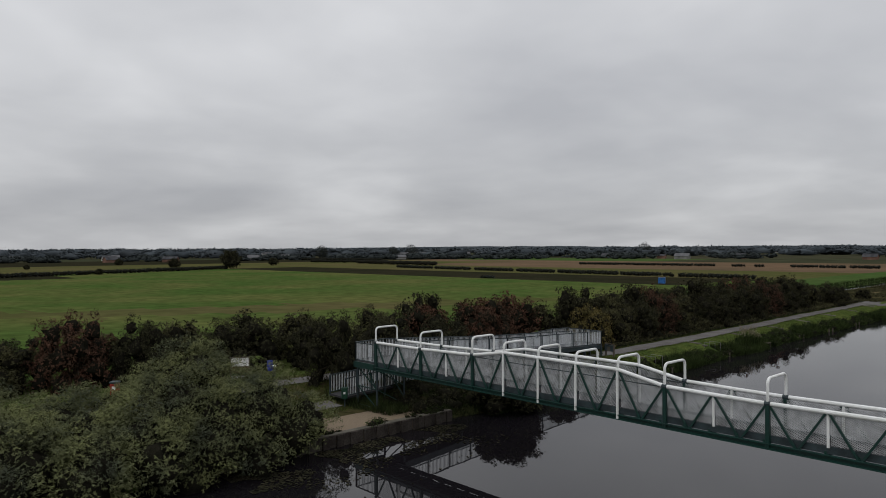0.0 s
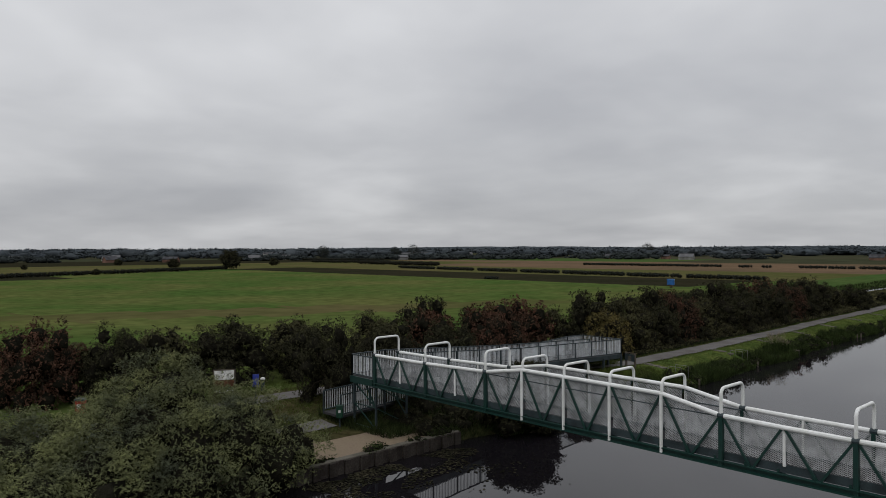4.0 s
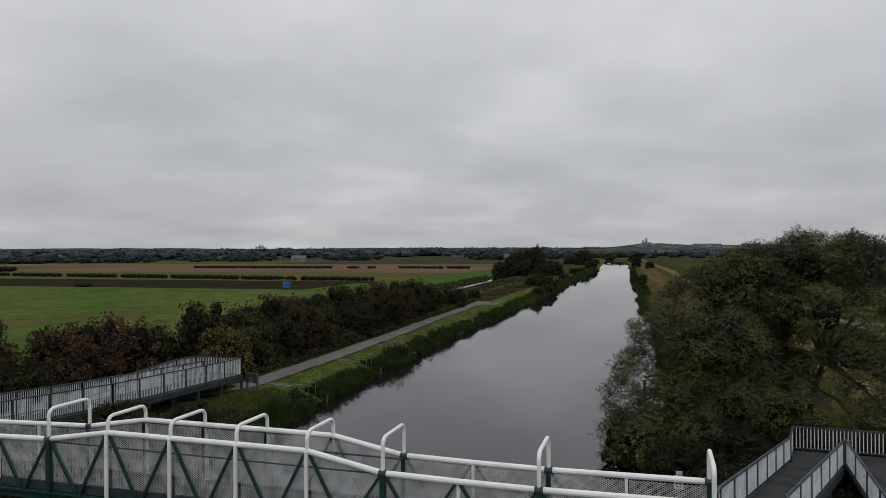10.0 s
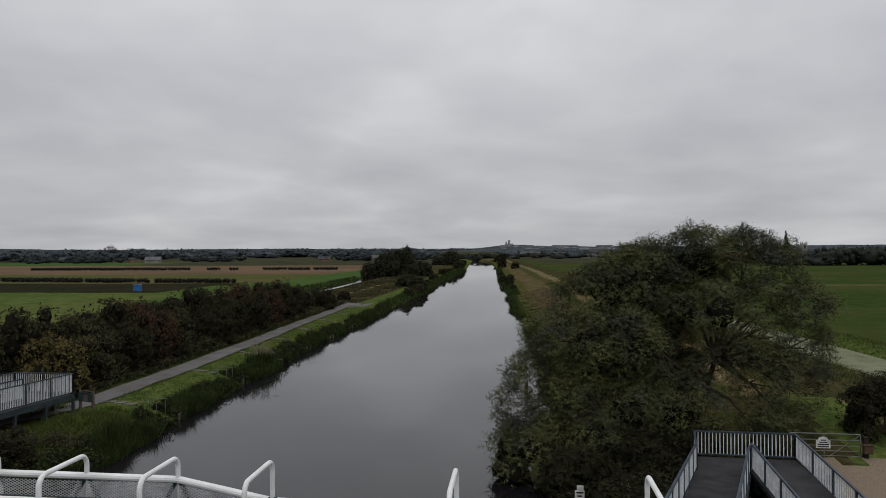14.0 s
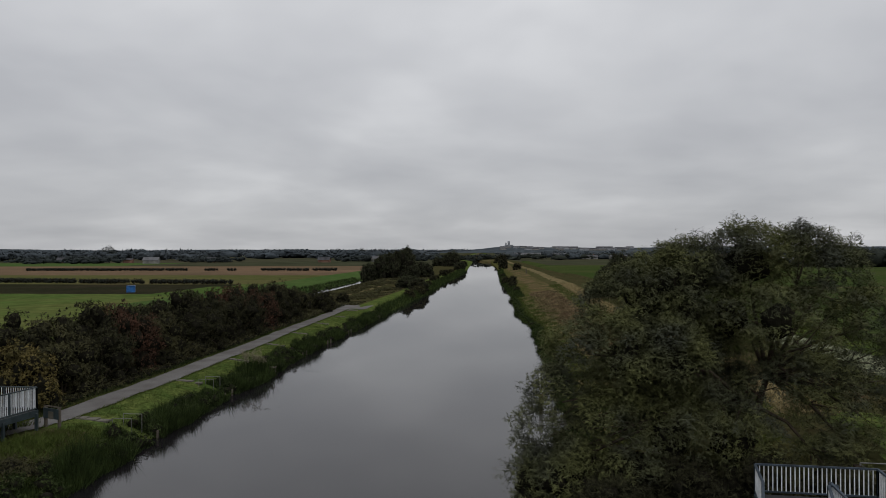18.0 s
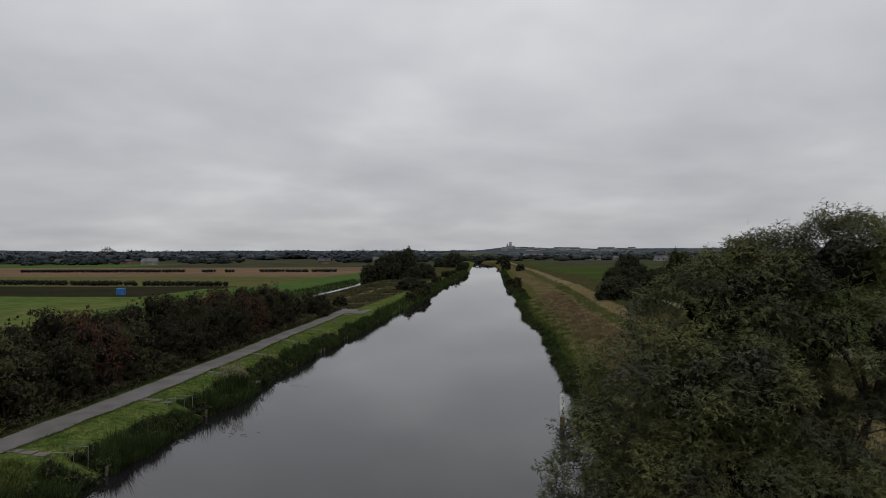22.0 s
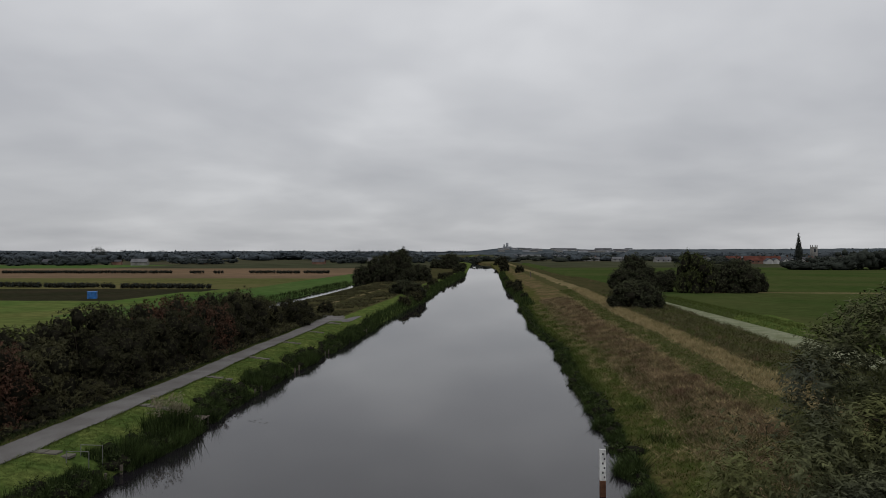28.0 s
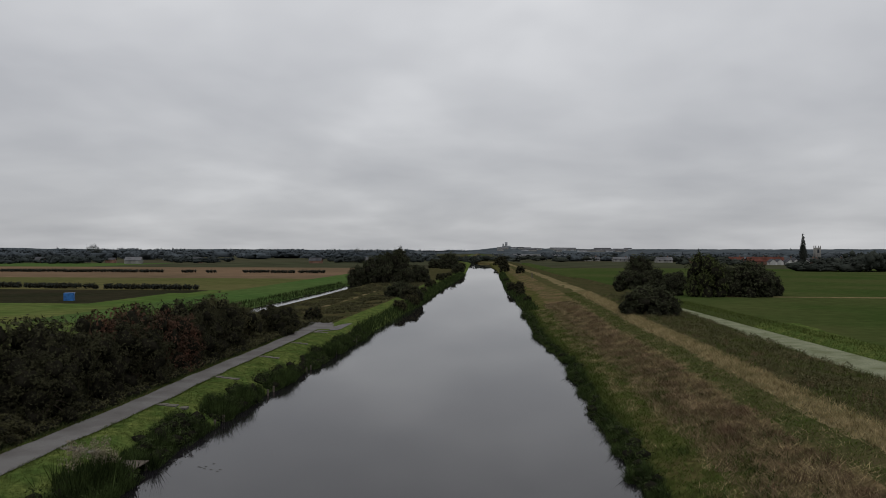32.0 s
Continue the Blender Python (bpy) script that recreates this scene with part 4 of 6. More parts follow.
# the sallows at the quay
sallow = make_tree("sallow_bush", [(-1.1, -.7, 2.9, 2.1), (.2, .4, 2.15, 2.05), (1.5, 2.1, 1.75, 1.9), (2.7, 3.5, 1.1, 1.5), (-2.2, 1.0, 2.0, 1.9), (-2.6, -1.6, 1.8, 2.0), (1.2, -1.6, 2.2, 2.0), (3.0, -.9, 1.8, 1.8), (2.6, .9, 1.7, 1.8), (3.8, -1.5, 1.0, 1.5), (-.1, -2.9, 1.9, 1.9), (3.4, 2.1, .9, 1.5), (-.4, 2.2, 1.2, 1.8), (2.4, -2.6, 1.5, 1.6), (3.7, -2.6, .1, 1.5), (2.4, -3.7, .2, 1.5), (.8, -4.1, .4, 1.5), (3.9, .3, .1, 1.4)], 185000, 0.066, LEAF_SALLOW, 31,
                   "large grey-green sallow bush on the quay edge", "bush", per=22, lo=0.13, hi=0.26, slim=0.5, spray=(6, 0.15), core=0.55, shell=0.64, level=0.9)
sallow.matrix_world = pose(0.1, -9.8, 0.35)
sallow2 = make_tree("sallow_bush", [(0, 0, 1.4, 1.9), (-2.2, .4, 1.2, 1.7), (2.2, .6, 1.1, 1.6), (.6, -1.6, 1.0, 1.5), (-1.4, -1.4, 1.1, 1.5), (-.4, 1.4, 1.6, 1.5), (1.6, 2.0, 1.2, 1.4)], 44000, 0.08, LEAF_SALLOW, 32,
                    "spreading olive sallow bush on the canal bank", "bush", per=15, lo=0.15, hi=0.28, slim=0.5, spray=(6, 0.18), core=0.55, shell=0.64, level=0.9)
sallow2.matrix_world = pose(-0.6, -15.6, 0.45)
for x, y, z, turn, s, t in ((2.6, -14.4, 0.3, 140, 1, 1), (-3.6, -18.6, 0.6, 60, 1, 1), (3.2, -18.4, 0.2, 30, 1, 1), (0.4, -19.2, 0.5, 250, 1, 1)):
    copy_thing(sallow2, pose(x, y, z, 0, 0, turn) @ Matrix.Diagonal((s, s, t, 1)))

# the willow by the ramp
W = [(0.3, 0, 8.7, 1.8), (2.8, .5, 8.6, 1.7), (4.1, 1, 7.9, 1.8), (-2.2, 0, 8.0, 1.8), (-4.3, -.5, 7.3, 1.7), (-5.7, -1.0, 6.4, 1.6), (-6.8, -1.6, 4.8, 1.7), (-7.9, -1.8, 2.7, 1.5), (-8.5, -2.2, 1.3, 1.4), (-8.1, -2.6, .1, 1.4),
     (5.4, .6, 5.8, 1.7), (5.6, .6, 4.2, 1.5), (5.0, .3, 2.0, 1.5), (4.4, -1, .4, 1.3), (3.4, -.4, 6.2, 1.6), (.7, -2.1, 6.3, 1.5), (1.9, -2.6, 5.4, 1.1), (1.7, -1.5, 3.9, 1.4), (3.2, -.9, 3.2, 1.5), (4.0, .4, 4.8, 1.3), (5.2, -.2, 3.1, 1.3), (2.7, -1.7, 2.3, 1.2), (.4, -1.4, 3.0, 1.2), (-3.2, -.6, 7.6, 1.6)]
# the fuller middle, tier by tier, and the skirt towards the water
for z, y, r, xs in ((6.4, -.4, 1.9, (-3, -.6)), (4.5, -1.8, 2.0, (-5.0, -3.4)), (4.8, 2.4, 1.9, (-3.5, -1)), (2.4, .6, 1.9, (-5.5, -3, -1)), (1.4, -2.3, 1.85, (-6, -3.6, -1.2)), (.3, -2.2, 1.3, (2.6,)), (.3, -3.0, 1.4, (-6.6, -5))):
    W += [(x, y, z, r) for x in xs]
r2 = random.Random(77)
sprigs = []
for k in range(34):
    q = r2.choice(W[:5])
    a = r2.uniform(0, 6.28)
    sprigs.append((q[0] + math.cos(a) * q[3] * 0.6, q[1] + math.sin(a) * q[3] * 0.6, q[2] + q[3] * r2.uniform(0.7, 0.95), 0.22, 0.22, r2.uniform(0.3, 0.55)))
for k in range(30):
    q = r2.choice(W[6:10])
    a = r2.uniform(2.2, 4.2)
    sprigs.append((q[0] + math.cos(a) * q[3], q[1] + math.sin(a) * q[3], max(0.4, q[2] + r2.uniform(-1, 1.2)), 0.3, 0.2, 0.2))
thin = tuple(k for k, q in enumerate(W) if q[0] < -5.4 or q[0] > 1.2 or q[:2] == (.4, -1.4))
willow = make_tree("willow_tree", W, 640000, 0.10, LEAF_WILLOW, 41, "tall bushy willow tree leaning over the canal bank", "tree", per=21, base=0.20, slim=0.34, lo=0.14, hi=0.31, extra=sprigs, spray=(7, 0.26), deep=1.3, core=0.46, fuzz=0.14, droop=0.1, shell=0.5, thick=0.12, jag=0.2, open_lobes=thin, level=0.8)
willow.matrix_world = pose(30.9, 19.6, 1.6) @ Matrix.Diagonal((0.88, 0.88, 0.855, 1))
# all but the first take darker leaves, for the shade under the willow
for k, (x, y, q) in enumerate(((23.9, 17.5, 1.1), (26.4, 17.0, .95), (28.2, 16.6, .85), (25.2, 15.6, .8), (30.6, 16.4, .8), (33.0, 16.0, .6))):
    b = make_tree("sallow_bush", dome(1.9, 2.5, 12, 90 + k), 15000, 0.13, LEAF_DARK if k else LEAF_WILLOW, 90 + k, "scrub at the foot of the willow, dark-leaved for shade" if k else "grey-green willow scrub hanging over the bank", "bush", "willow scrub", slim=0.24, spray=(9, 0.42), core=0.62)
    b.matrix_world = pose(x, y, max(0.1, ground_z(x, y) - .1), 0, 0, k * 70) @ Matrix.Diagonal((q, q, q, 1))
water_bush = make_tree("hawthorn", dome(2.4, 4.3, 14, 19), 15000, 0.12, LEAF_DARK, 19, "dark bush hanging over the water under the bridge", "bush")
water_bush.matrix_world = pose(3.3, 7.2, 0.2) @ Matrix.Diagonal((1, 1, .8, 1))
for x, y, q in ((1.0, 10.5, .72), (2.0, 14.5, .5)):
    copy_thing(water_bush, pose(x, y, ground_z(x, y) - .1, 0, 0, y * 40) @ Matrix.Diagonal((q, q, q, 1)))
put(near_kinds["dark"][0], 38.9, 19.6, 40, .7, label="dark bush beside the field gate")

# trees of the middle distance
big = (make_tree("field_tree", dome(6.2, 9.8, 16, 51), 9500, 0.30, LEAF_FIELD, 51, "broad dark tree on the canal bank", "tree", "bank trees", per=1.6, base=0.25, spray=(3, 0.4)), 6.2, max(z + 1.05 * s for x, y, z, s in dome(6.2, 9.8, 16, 51)))
broad = (make_tree("field_tree", dome(4.6, 7.8, 14, 52), 7500, 0.27, LEAF_FIELD, 52, "rounded dark bushy tree beside the dike", "tree", "bank trees", per=2.4, base=0.2, spray=(3, 0.35)), 4.6, max(z + 1.05 * s for x, y, z, s in dome(4.6, 7.8, 14, 52)))
pale = (make_tree("field_tree", dome(4.8, 8.2, 14, 53), 8500, 0.26, LEAF_PALE, 53, "yellowish green tree beside the dike", "tree", "bank trees", per=2.4, base=0.2, spray=(3, 0.35)), 4.8, max(z + 1.05 * s for x, y, z, s in dome(4.8, 8.2, 14, 53)))
def stand(kind, x, y, r, top, label=""):
    """A tree of the given radius and height of top over the water."""
    ob, r0, h0 = kind
    z = ground_z(x, y) - 0.3
    c = copy_thing(ob, pose(x, y, z, 0, 0, rnd.uniform(0, 360)) @ Matrix.Diagonal((r / r0, r / r0, (top - z) / h0, 1)))
    if label:
        c["label"] = label


for kind, x, y, r, top in ((broad, -13.8, 215, 4.8, 11.3), (broad, -19.6, 216, 4.8, 9.6), (broad, -24.5, 214, 3.4, 6.2), (broad, -7.6, 220, 3.6, 6.4), (broad, -10.6, 212, 3.0, 5.6), (big, -13.5, 382, 5.2, 9.6), (broad, -5, 330, 3.4, 4.6), (broad, -22, 395, 4.5, 6.4), (big, -21, 455, 6.0, 9.4),
                           (broad, 0.2, 149, 2.6, 3.7), (broad, -3.0, 153, 2.8, 4.2), (broad, -4.5, 163, 2.4, 3.2),
                           (broad, 36.4, 108.5, 3.4, 6.0), (broad, 39.2, 111.5, 2.8, 5.2), (big, 55.3, 221, 4.9, 9.3), (broad, 47.5, 194, 3.6, 5.8), (broad, 53.5, 194, 4.0, 6.0), (broad, 58.5, 192, 3.6, 5.4), (pale, 59.2, 166, 4.4, 10.3), (broad, 64.4, 168, 3.6, 7.4), (broad, 68.2, 167, 4.8, 8.5), (broad, 73, 171, 3.4, 6.6), (broad, 53.0, 170, 2.8, 5.0)):
    stand(kind, x, y, r, top)
for k in (*near_kinds.values(), *back_kinds.values()):
    discard(k[0])
discard(big[0], broad[0], pale[0])


def blades(name, mat, xy, zz, tall, width, seed, lean=0.35, curl=0.0):
    """Many narrow upright blades, as one piece of stuff."""
    rng = np.random.default_rng(seed)
    xy, zz = np.asarray(xy, float), np.asarray(zz, float)
    n = len(xy)
    base = np.column_stack([xy, zz])
    h = np.asarray(tall) * rng.uniform(0.6, 1.2, n)
    a = rng.uniform(0, 2 * math.pi, n)
    side = np.column_stack([np.cos(a), np.sin(a), np.zeros(n)]) * (width * rng.uniform(0.6, 1.3, n))[:, None]
    off = rng.normal(0, lean, (n, 2)) * h[:, None]
    tip = base + np.column_stack([off, h * (1 - curl * rng.random(n))])
    v = np.stack([base - side, base + side, tip], 1).reshape(-1, 3)
    me = bpy.data.meshes.new(name)
    me.vertices.add(n * 3)
    me.vertices.foreach_set("co", v.ravel())
    me.loops.add(n * 3)
    me.loops.foreach_set("vertex_index", np.arange(n * 3))
    me.polygons.add(n)
    me.polygons.foreach_set("loop_start", np.arange(0, n * 3, 3))
    me.materials.append(mat)
    me.update(calc_edges=True)
    return me


def stuff(name, me, label, category):
    return tagged(new(name, me), label, category, kind="stuff")


def tufts(name, mat, centres, per, spread, tall, width, seed, lean=0.5, curl=0.3):
    """Tufts of several blades each."""
    rg = random.Random(seed)
    spots = [(x + rg.gauss(0, spread), y + rg.gauss(0, spread)) for x, y in centres for _ in range(per)]
    return blades(name, mat, spots, heights(spots), tall, width, seed, lean, curl)


def clumps(name, mat, centres, radius, leaves, size, seed, slim=0.5):
    """Low leafy clumps with dark cores for inner shade, as one piece of stuff."""
    rg = random.Random(seed)
    lob = []
    for x, y in centres:
        r = radius * rg.uniform(0.5, 1.3)
        lob.append((x, y, max(0.0, ground_z(x, y)) + r * 0.3, r, r, r * rg.uniform(0.55, 1.0)))
    me = leaf_cloud(name, mat, lob, len(lob) * leaves, size, seed, slim, (3, size * 1.4), 0, 0.2)
    return me, lump_mesh("inner_growth", CORE_SHADE, [(x, y, z, a * .8, b * .8, c * .8) for x, y, z, a, b, c in lob], seed, 1, 0.2)


def clump_stuff(name, mat, centres, radius, leaves, size, seed, label, category, slim=0.5, solid=True):
    me, inner = clumps(name, mat, centres, radius, leaves, size, seed, slim)
    root = stuff(name, me, label, category)
    if not solid:
        return root
    part("inner_growth", inner, CORE_SHADE, root, "dark core standing in for the shade inside the clump")
    return root


PEGS = (25.3, 36.1, 45.3, 54.4, 63.2, 72.6, 81.6, 90.6)


def sow(n, seed, y0, y1, place, keep=lambda y, d: True):
    """Random spots along a bank: place(y, d) gives x."""
    rng = random.Random(seed)
    out = []
    while len(out) < n:
        y = rng.uniform(y0, y1)
        d = rng.random()
        if keep(y, d):
            out.append((place(y, d), y))
    return out


def heights(spots, dz=0.0, floor=-0.15):
    return [max(floor, ground_z(x, y)) + dz for x, y in spots]


def reed_reach(y):
    return 0.1 + 0.7 * max(0, 0.25 + 0.95 * wobble(0, y, 0.16, 5)) + 0.3 * wobble(0, y, 0.6, 9)


def off_peg(y, d):
    return min(abs(y - p) for p in PEGS) > 0.55 and wobble(0, y, 0.28, 31) > -0.75 + 0.3 * (d < 0.25)


def reed_tall(x, y):
    return max(0.3, 0.82 + 1.3 * wobble(x, y, 0.5, 2)) * (1 if x > left_x(y) - 0.9 else 0.55)


s = sow(90000, 61, 5.5, 100, lambda y, d: left_x(y) + 0.8 * reed_reach(y) - d * (reed_reach(y) + (1.25 if y > 23 else 2.0) + 1.3 * wobble(9, y, 0.3, 2)), off_peg)
stuff("reeds", blades("reeds", REED, s, heights(s), [reed_tall(x, y) * (0.5 if min(abs(y - p) for p in PEGS[:2]) < 1.0 else 1.0) for x, y in s], 0.019, 61, 0.24, 0.4), "dense dark green reeds along the water", "reeds")
# broad leafy waterside plants among them
s = sow(420, 60, 6, 99, lambda y, d: left_x(y) + 0.5 * reed_reach(y) - 0.2 - d * 1.5, off_peg)
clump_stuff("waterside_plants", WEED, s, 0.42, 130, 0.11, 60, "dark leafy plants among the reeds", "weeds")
s = sow(110, 59, 8, 19, lambda y, d: left_x(y) - 1.4 - d * 3.4, lambda y, d: left_x(y) - 1.4 - d * 3.4 > 0.2)
clump_stuff("waterside_plants", LEAF_OLIVE, s, 0.36, 120, 0.1, 58, "olive green weeds below the ramp end", "weeds")
s = sow(9000, 62, 100, 320, lambda y, d: left_x(y) + 0.6 * reed_reach(y) - d * 2.2)
stuff("reeds", blades("reeds", REED, s, heights(s), 0.95, 0.05, 62, 0.3, 0.3), "reeds and rough grass at the water's edge", "reeds")
def sedge_out(y):
    """How far the sedge mounds reach over the water."""
    return 0.05 + lerp([(44, 1), (66, 0.4), (140, 0.4)], y) * (2.1 * max(0.0, wobble(3, y, 0.30, 21) + 0.06) + 0.9 * max(0.0, wobble(7, y, 0.8, 3)))


s = sow(80000, 63, 26, 130, lambda y, d: right_x(y) + 0.5 - d * (0.6 + sedge_out(y)), lambda y, d: not 76.4 < y < 79.2 or d < 0.4)
stuff("reeds", blades("reeds", REED, s, heights(s), [(0.55 + 0.5 * sedge_out(y)) * (0.8 + 0.7 * wobble(x, y, 0.5, 4)) for x, y in s], 0.02, 63, 0.42, 0.5), "tufted dark green sedge in mounds along the water", "reeds")
s = sow(2600, 40, 52, 150, lambda y, d: right_x(y) + 1.4 - d * 1.7, lambda y, d: not 76.4 < y < 79.2 and wobble(y * 0.4, d, 1.0, 23) > -0.2)
stuff("bank_grass", tufts("bank_grass", TUFT, s, 7, 0.16, 0.4, 0.02, 40, 0.6), "lush green grass at the water's edge", "grass")
s = sow(150, 57, 28, 128, lambda y, d: right_x(y) + 0.7 - d * (0.7 + sedge_out(y)), lambda y, d: not 76.4 < y < 79.2)
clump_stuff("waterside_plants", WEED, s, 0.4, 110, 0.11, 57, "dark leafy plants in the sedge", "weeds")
s = sow(9000, 64, 130, 330, lambda y, d: right_x(y) - 0.5 * reed_reach(y + 40) + d * 2.2)
stuff("reeds", blades("reeds", REED, s, heights(s), 0.95, 0.05, 64, 0.3, 0.3), "reeds and rough grass at the water's edge", "reeds")
s = sow(15000, 65, 23, 92.5, lambda y, d: lerp(PATHX, y) + 1.0 + d * (left_x(y) - lerp(PATHX, y) - 2.6), lambda y, d: min(abs(y - p) for p in PEGS) > 0.4)
stuff("verge_grass", blades("verge_grass", TUFT, s, heights(s), [0.06 + 0.12 * max(0, wobble(x, y, 0.7, 4)) for x, y in s], 0.014, 65, 0.7), "short bright verge grass beside the towpath", "grass")
s = sow(8600, 67, 23, 92, lambda y, d: lerp(PATHX, y) + (0.86 + d * 0.5 if d < 0.5 else -0.86 - (d - 0.5) * 0.5))
stuff("verge_grass", blades("verge_grass", TUFT, s, heights(s, 0.03), 0.1, 0.014, 68, 0.8), "grass creeping over the edges of the towpath", "grass")
s = sow(2600, 66, 20, 100, lambda y, d: lerp(PATHX, y) - 1.1 - d * 1.5)
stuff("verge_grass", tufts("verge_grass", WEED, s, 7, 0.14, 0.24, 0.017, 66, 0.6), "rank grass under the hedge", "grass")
s = sow(620, 52, 22, 98, lambda y, d: lerp(PATHX, y) - 1.7 - d * d * 2.2)
clump_stuff("undergrowth", LEAF_OLIVE, s, 0.45, 60, 0.13, 52, "brambles and weeds at the foot of the hedge", "weeds")
s = sow(30000, 67, -0.5, 24, lambda y, d: left_x(y) - (0.2 if y > 1.3 else 1.3) - d * 6.2, lambda y, d: abs(left_x(y) - 1.3 - d * 6.2 - lerp(PATHX, y)) > 1.0)
fresh = [q for q in s if q[1] > 14]
s = [q for q in s if q[1] <= 14]
stuff("bank_grass", blades("bank_grass", TUFT, fresh, heights(fresh), [0.3 + 0.25 * wobble(x, y, 0.4, 6) for x, y in fresh], 0.02, 39, 0.6, 0.3), "long bright grass beside the ramp end", "grass")
stuff("weeds", blades("weeds", WEED, s, heights(s), [0.5 + 0.4 * wobble(x, y, 0.4, 6) for x, y in s], 0.022, 67, 0.5, 0.3), "rank weeds below the ramp, darkened for its shadow", "weeds")
rq2 = random.Random(12)
s = [(rq2.uniform(-1.6, 2.4), rq2.uniform(1.4, 9.5)) for _ in range(150)] + [(rq2.uniform(-3.4, -2.2), rq2.uniform(0, 16)) for _ in range(40)]
clump_stuff("undergrowth", LEAF_DARK, s, 0.5, 110, 0.12, 49, "dark brambles below the ramp and landing", "weeds")
# clumps added to darken the shaded ground under far ramp and willow
s = [(26.4 + (y - 2) * .32 + rq2.uniform(-.9, 3.4), y) for y in (rq2.uniform(2.5, 14.5) for _ in range(150))]
s += [(rq2.uniform(24.2, 29.4), rq2.uniform(10.5, 17)) for _ in range(120)] + [(rq2.uniform(26, 34.5), rq2.uniform(14.3, 17.4)) for _ in range(110)]
s = [q for q in s if q[0] > 26.6 or q[1] > 14]
clump_stuff("undergrowth", LEAF_DARK, s, 0.5, 100, 0.12, 44, "low growth below the far ramp and willow, dark-leaved for shade", "weeds")
s = [(2.75 + rq2.gauss(0, .12), y + rq2.gauss(0, .35)) for y in (-7.6, -4.9, -2.2, -1.9, 0.4, 1.6, 2.3) for _ in range(5)]
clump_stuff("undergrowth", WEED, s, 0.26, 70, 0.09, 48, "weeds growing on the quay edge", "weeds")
s = [(x, y) for x, y in ((rq2.uniform(-13, 1.2), rq2.uniform(-13, 7)) for _ in range(5200)) if abs(x - lerp(PATHX, y)) > 1.05 and abs(x - lerp([(-9, -7.4), (-6, -4.2), (-4, -2.7), (-0.8, -2.9)], y)) > 0.9 and not (x > -1.2 and y < 1.3)]
stuff("bank_grass", tufts("bank_grass", TUFT, s, 7, 0.14, 0.16, 0.017, 47, 0.7), "rough grass around the foot of the ramp", "grass")
s = sow(7000, 68, 26, 130, lambda y, d: right_x(y) + 0.4 + d * 4.4)
stuff("bank_grass", tufts("bank_grass", TUFT, s, 7, 0.13, 0.2, 0.017, 68, 0.8), "green grass on the lower bank", "grass")
s = sow(2600, 56, 26, 130, lambda y, d: right_x(y) + 1.2 + d * 6.0, lambda y, d: wobble(y * 0.4, d * 4, 1.0, 3) > 0.0)
stuff("bank_grass", tufts("bank_grass", STRAWTUFT, s, 7, 0.15, 0.24, 0.017, 56, 0.9), "yellowing grass tufts on the lower bank", "grass")
s = sow(7500, 69, 26, 140, lambda y, d: bank_x(y, 3.0 + d * 4.1), lambda y, d: wobble(y * 0.5, d * 5, 1.0, 7) > -0.25)
stuff("dry_grass", tufts("dry_grass", DRYTUFT, s, 7, 0.16, 0.3, 0.018, 69, 1.0, 0.5), "matted brown dry grass on the slope", "grass")
s = sow(1500, 55, 26, 140, lambda y, d: bank_x(y, 3.6 + d * 3.5), lambda y, d: wobble(y * 0.3, d * 3, 1.0, 17) > 0.12)
stuff("dry_grass", tufts("dry_grass", RUSTY, s, 7, 0.2, 0.36, 0.016, 55, 0.9, 0.5), "rust-brown patches of dead stems on the slope", "grass")
s = sow(3600, 70, 26, 160, lambda y, d: bank_x(y, 9.5 + d * 2.1))
stuff("dry_grass", tufts("dry_grass", STRAWTUFT, s, 7, 0.16, 0.36, 0.018, 70, 0.6), "pale straw grass along the crest", "grass")
s = sow(700, 45, 26, 150, lambda y, d: bank_x(y, 7.0 + d * 3.0))
stuff("dry_grass", tufts("dry_grass", STRAWTUFT, s, 7, 0.2, 0.16, 0.018, 45, 0.9), "cut straw lying on the mown track", "grass")
s = sow(4200, 54, 26, 160, lambda y, d: bank_x(y, 7.5 + d * 2.0))
stuff("bank_grass", tufts("bank_grass", TUFT, s, 6, 0.16, 0.12, 0.02, 54, 0.9), "short trodden grass on the mown track", "grass")
s = sow(700, 71, 34, 150, lambda y, d: bank_x(y, 12.0 + d * 9.6), lambda y, d: wobble(y * 0.4, d * 4, 1.0, 11) > -0.05)
clump_stuff("scrub", SCRUB, s, 0.34, 60, 0.12, 71, "low olive scrub between bank and dike", "scrub", 0.5, False)
s = sow(500, 46, 32, 150, lambda y, d: bank_x(y, 11.4 + d * 10), lambda y, d: wobble(y * 0.4, d * 4, 1.0, 29) > 0.1)
stuff("scrub", tufts("scrub", DRYTUFT, s, 6, 0.2, 0.4, 0.018, 46, 0.6), "brown dead stems among the scrub", "scrub")
s = sow(900, 51, 30, 150, lambda y, d: dike_x(y) + (dike_w(y) - 0.2 + 0.5 * wobble(0, y, 0.3, 5) if d < 0.5 else -dike_w(y) + 0.2 + 0.5 * wobble(4, y, 0.3, 5)) + 0.4 * (d - 0.5))
stuff("reeds", tufts("reeds", TUFT, s, 7, 0.25, 0.55, 0.022, 51, 0.5), "green rushes along the dike", "reeds")
s = sow(3200, 43, 24, 150, lambda y, d: bank_x(y, 11.2 + d * 10.5), lambda y, d: wobble(y * 0.3, d * 3, 1.0, 19) > -0.1)
stuff("bank_grass", tufts("bank_grass", TUFT, s, 7, 0.2, 0.3, 0.022, 43, 0.7), "green grass on the back of the bank", "grass")
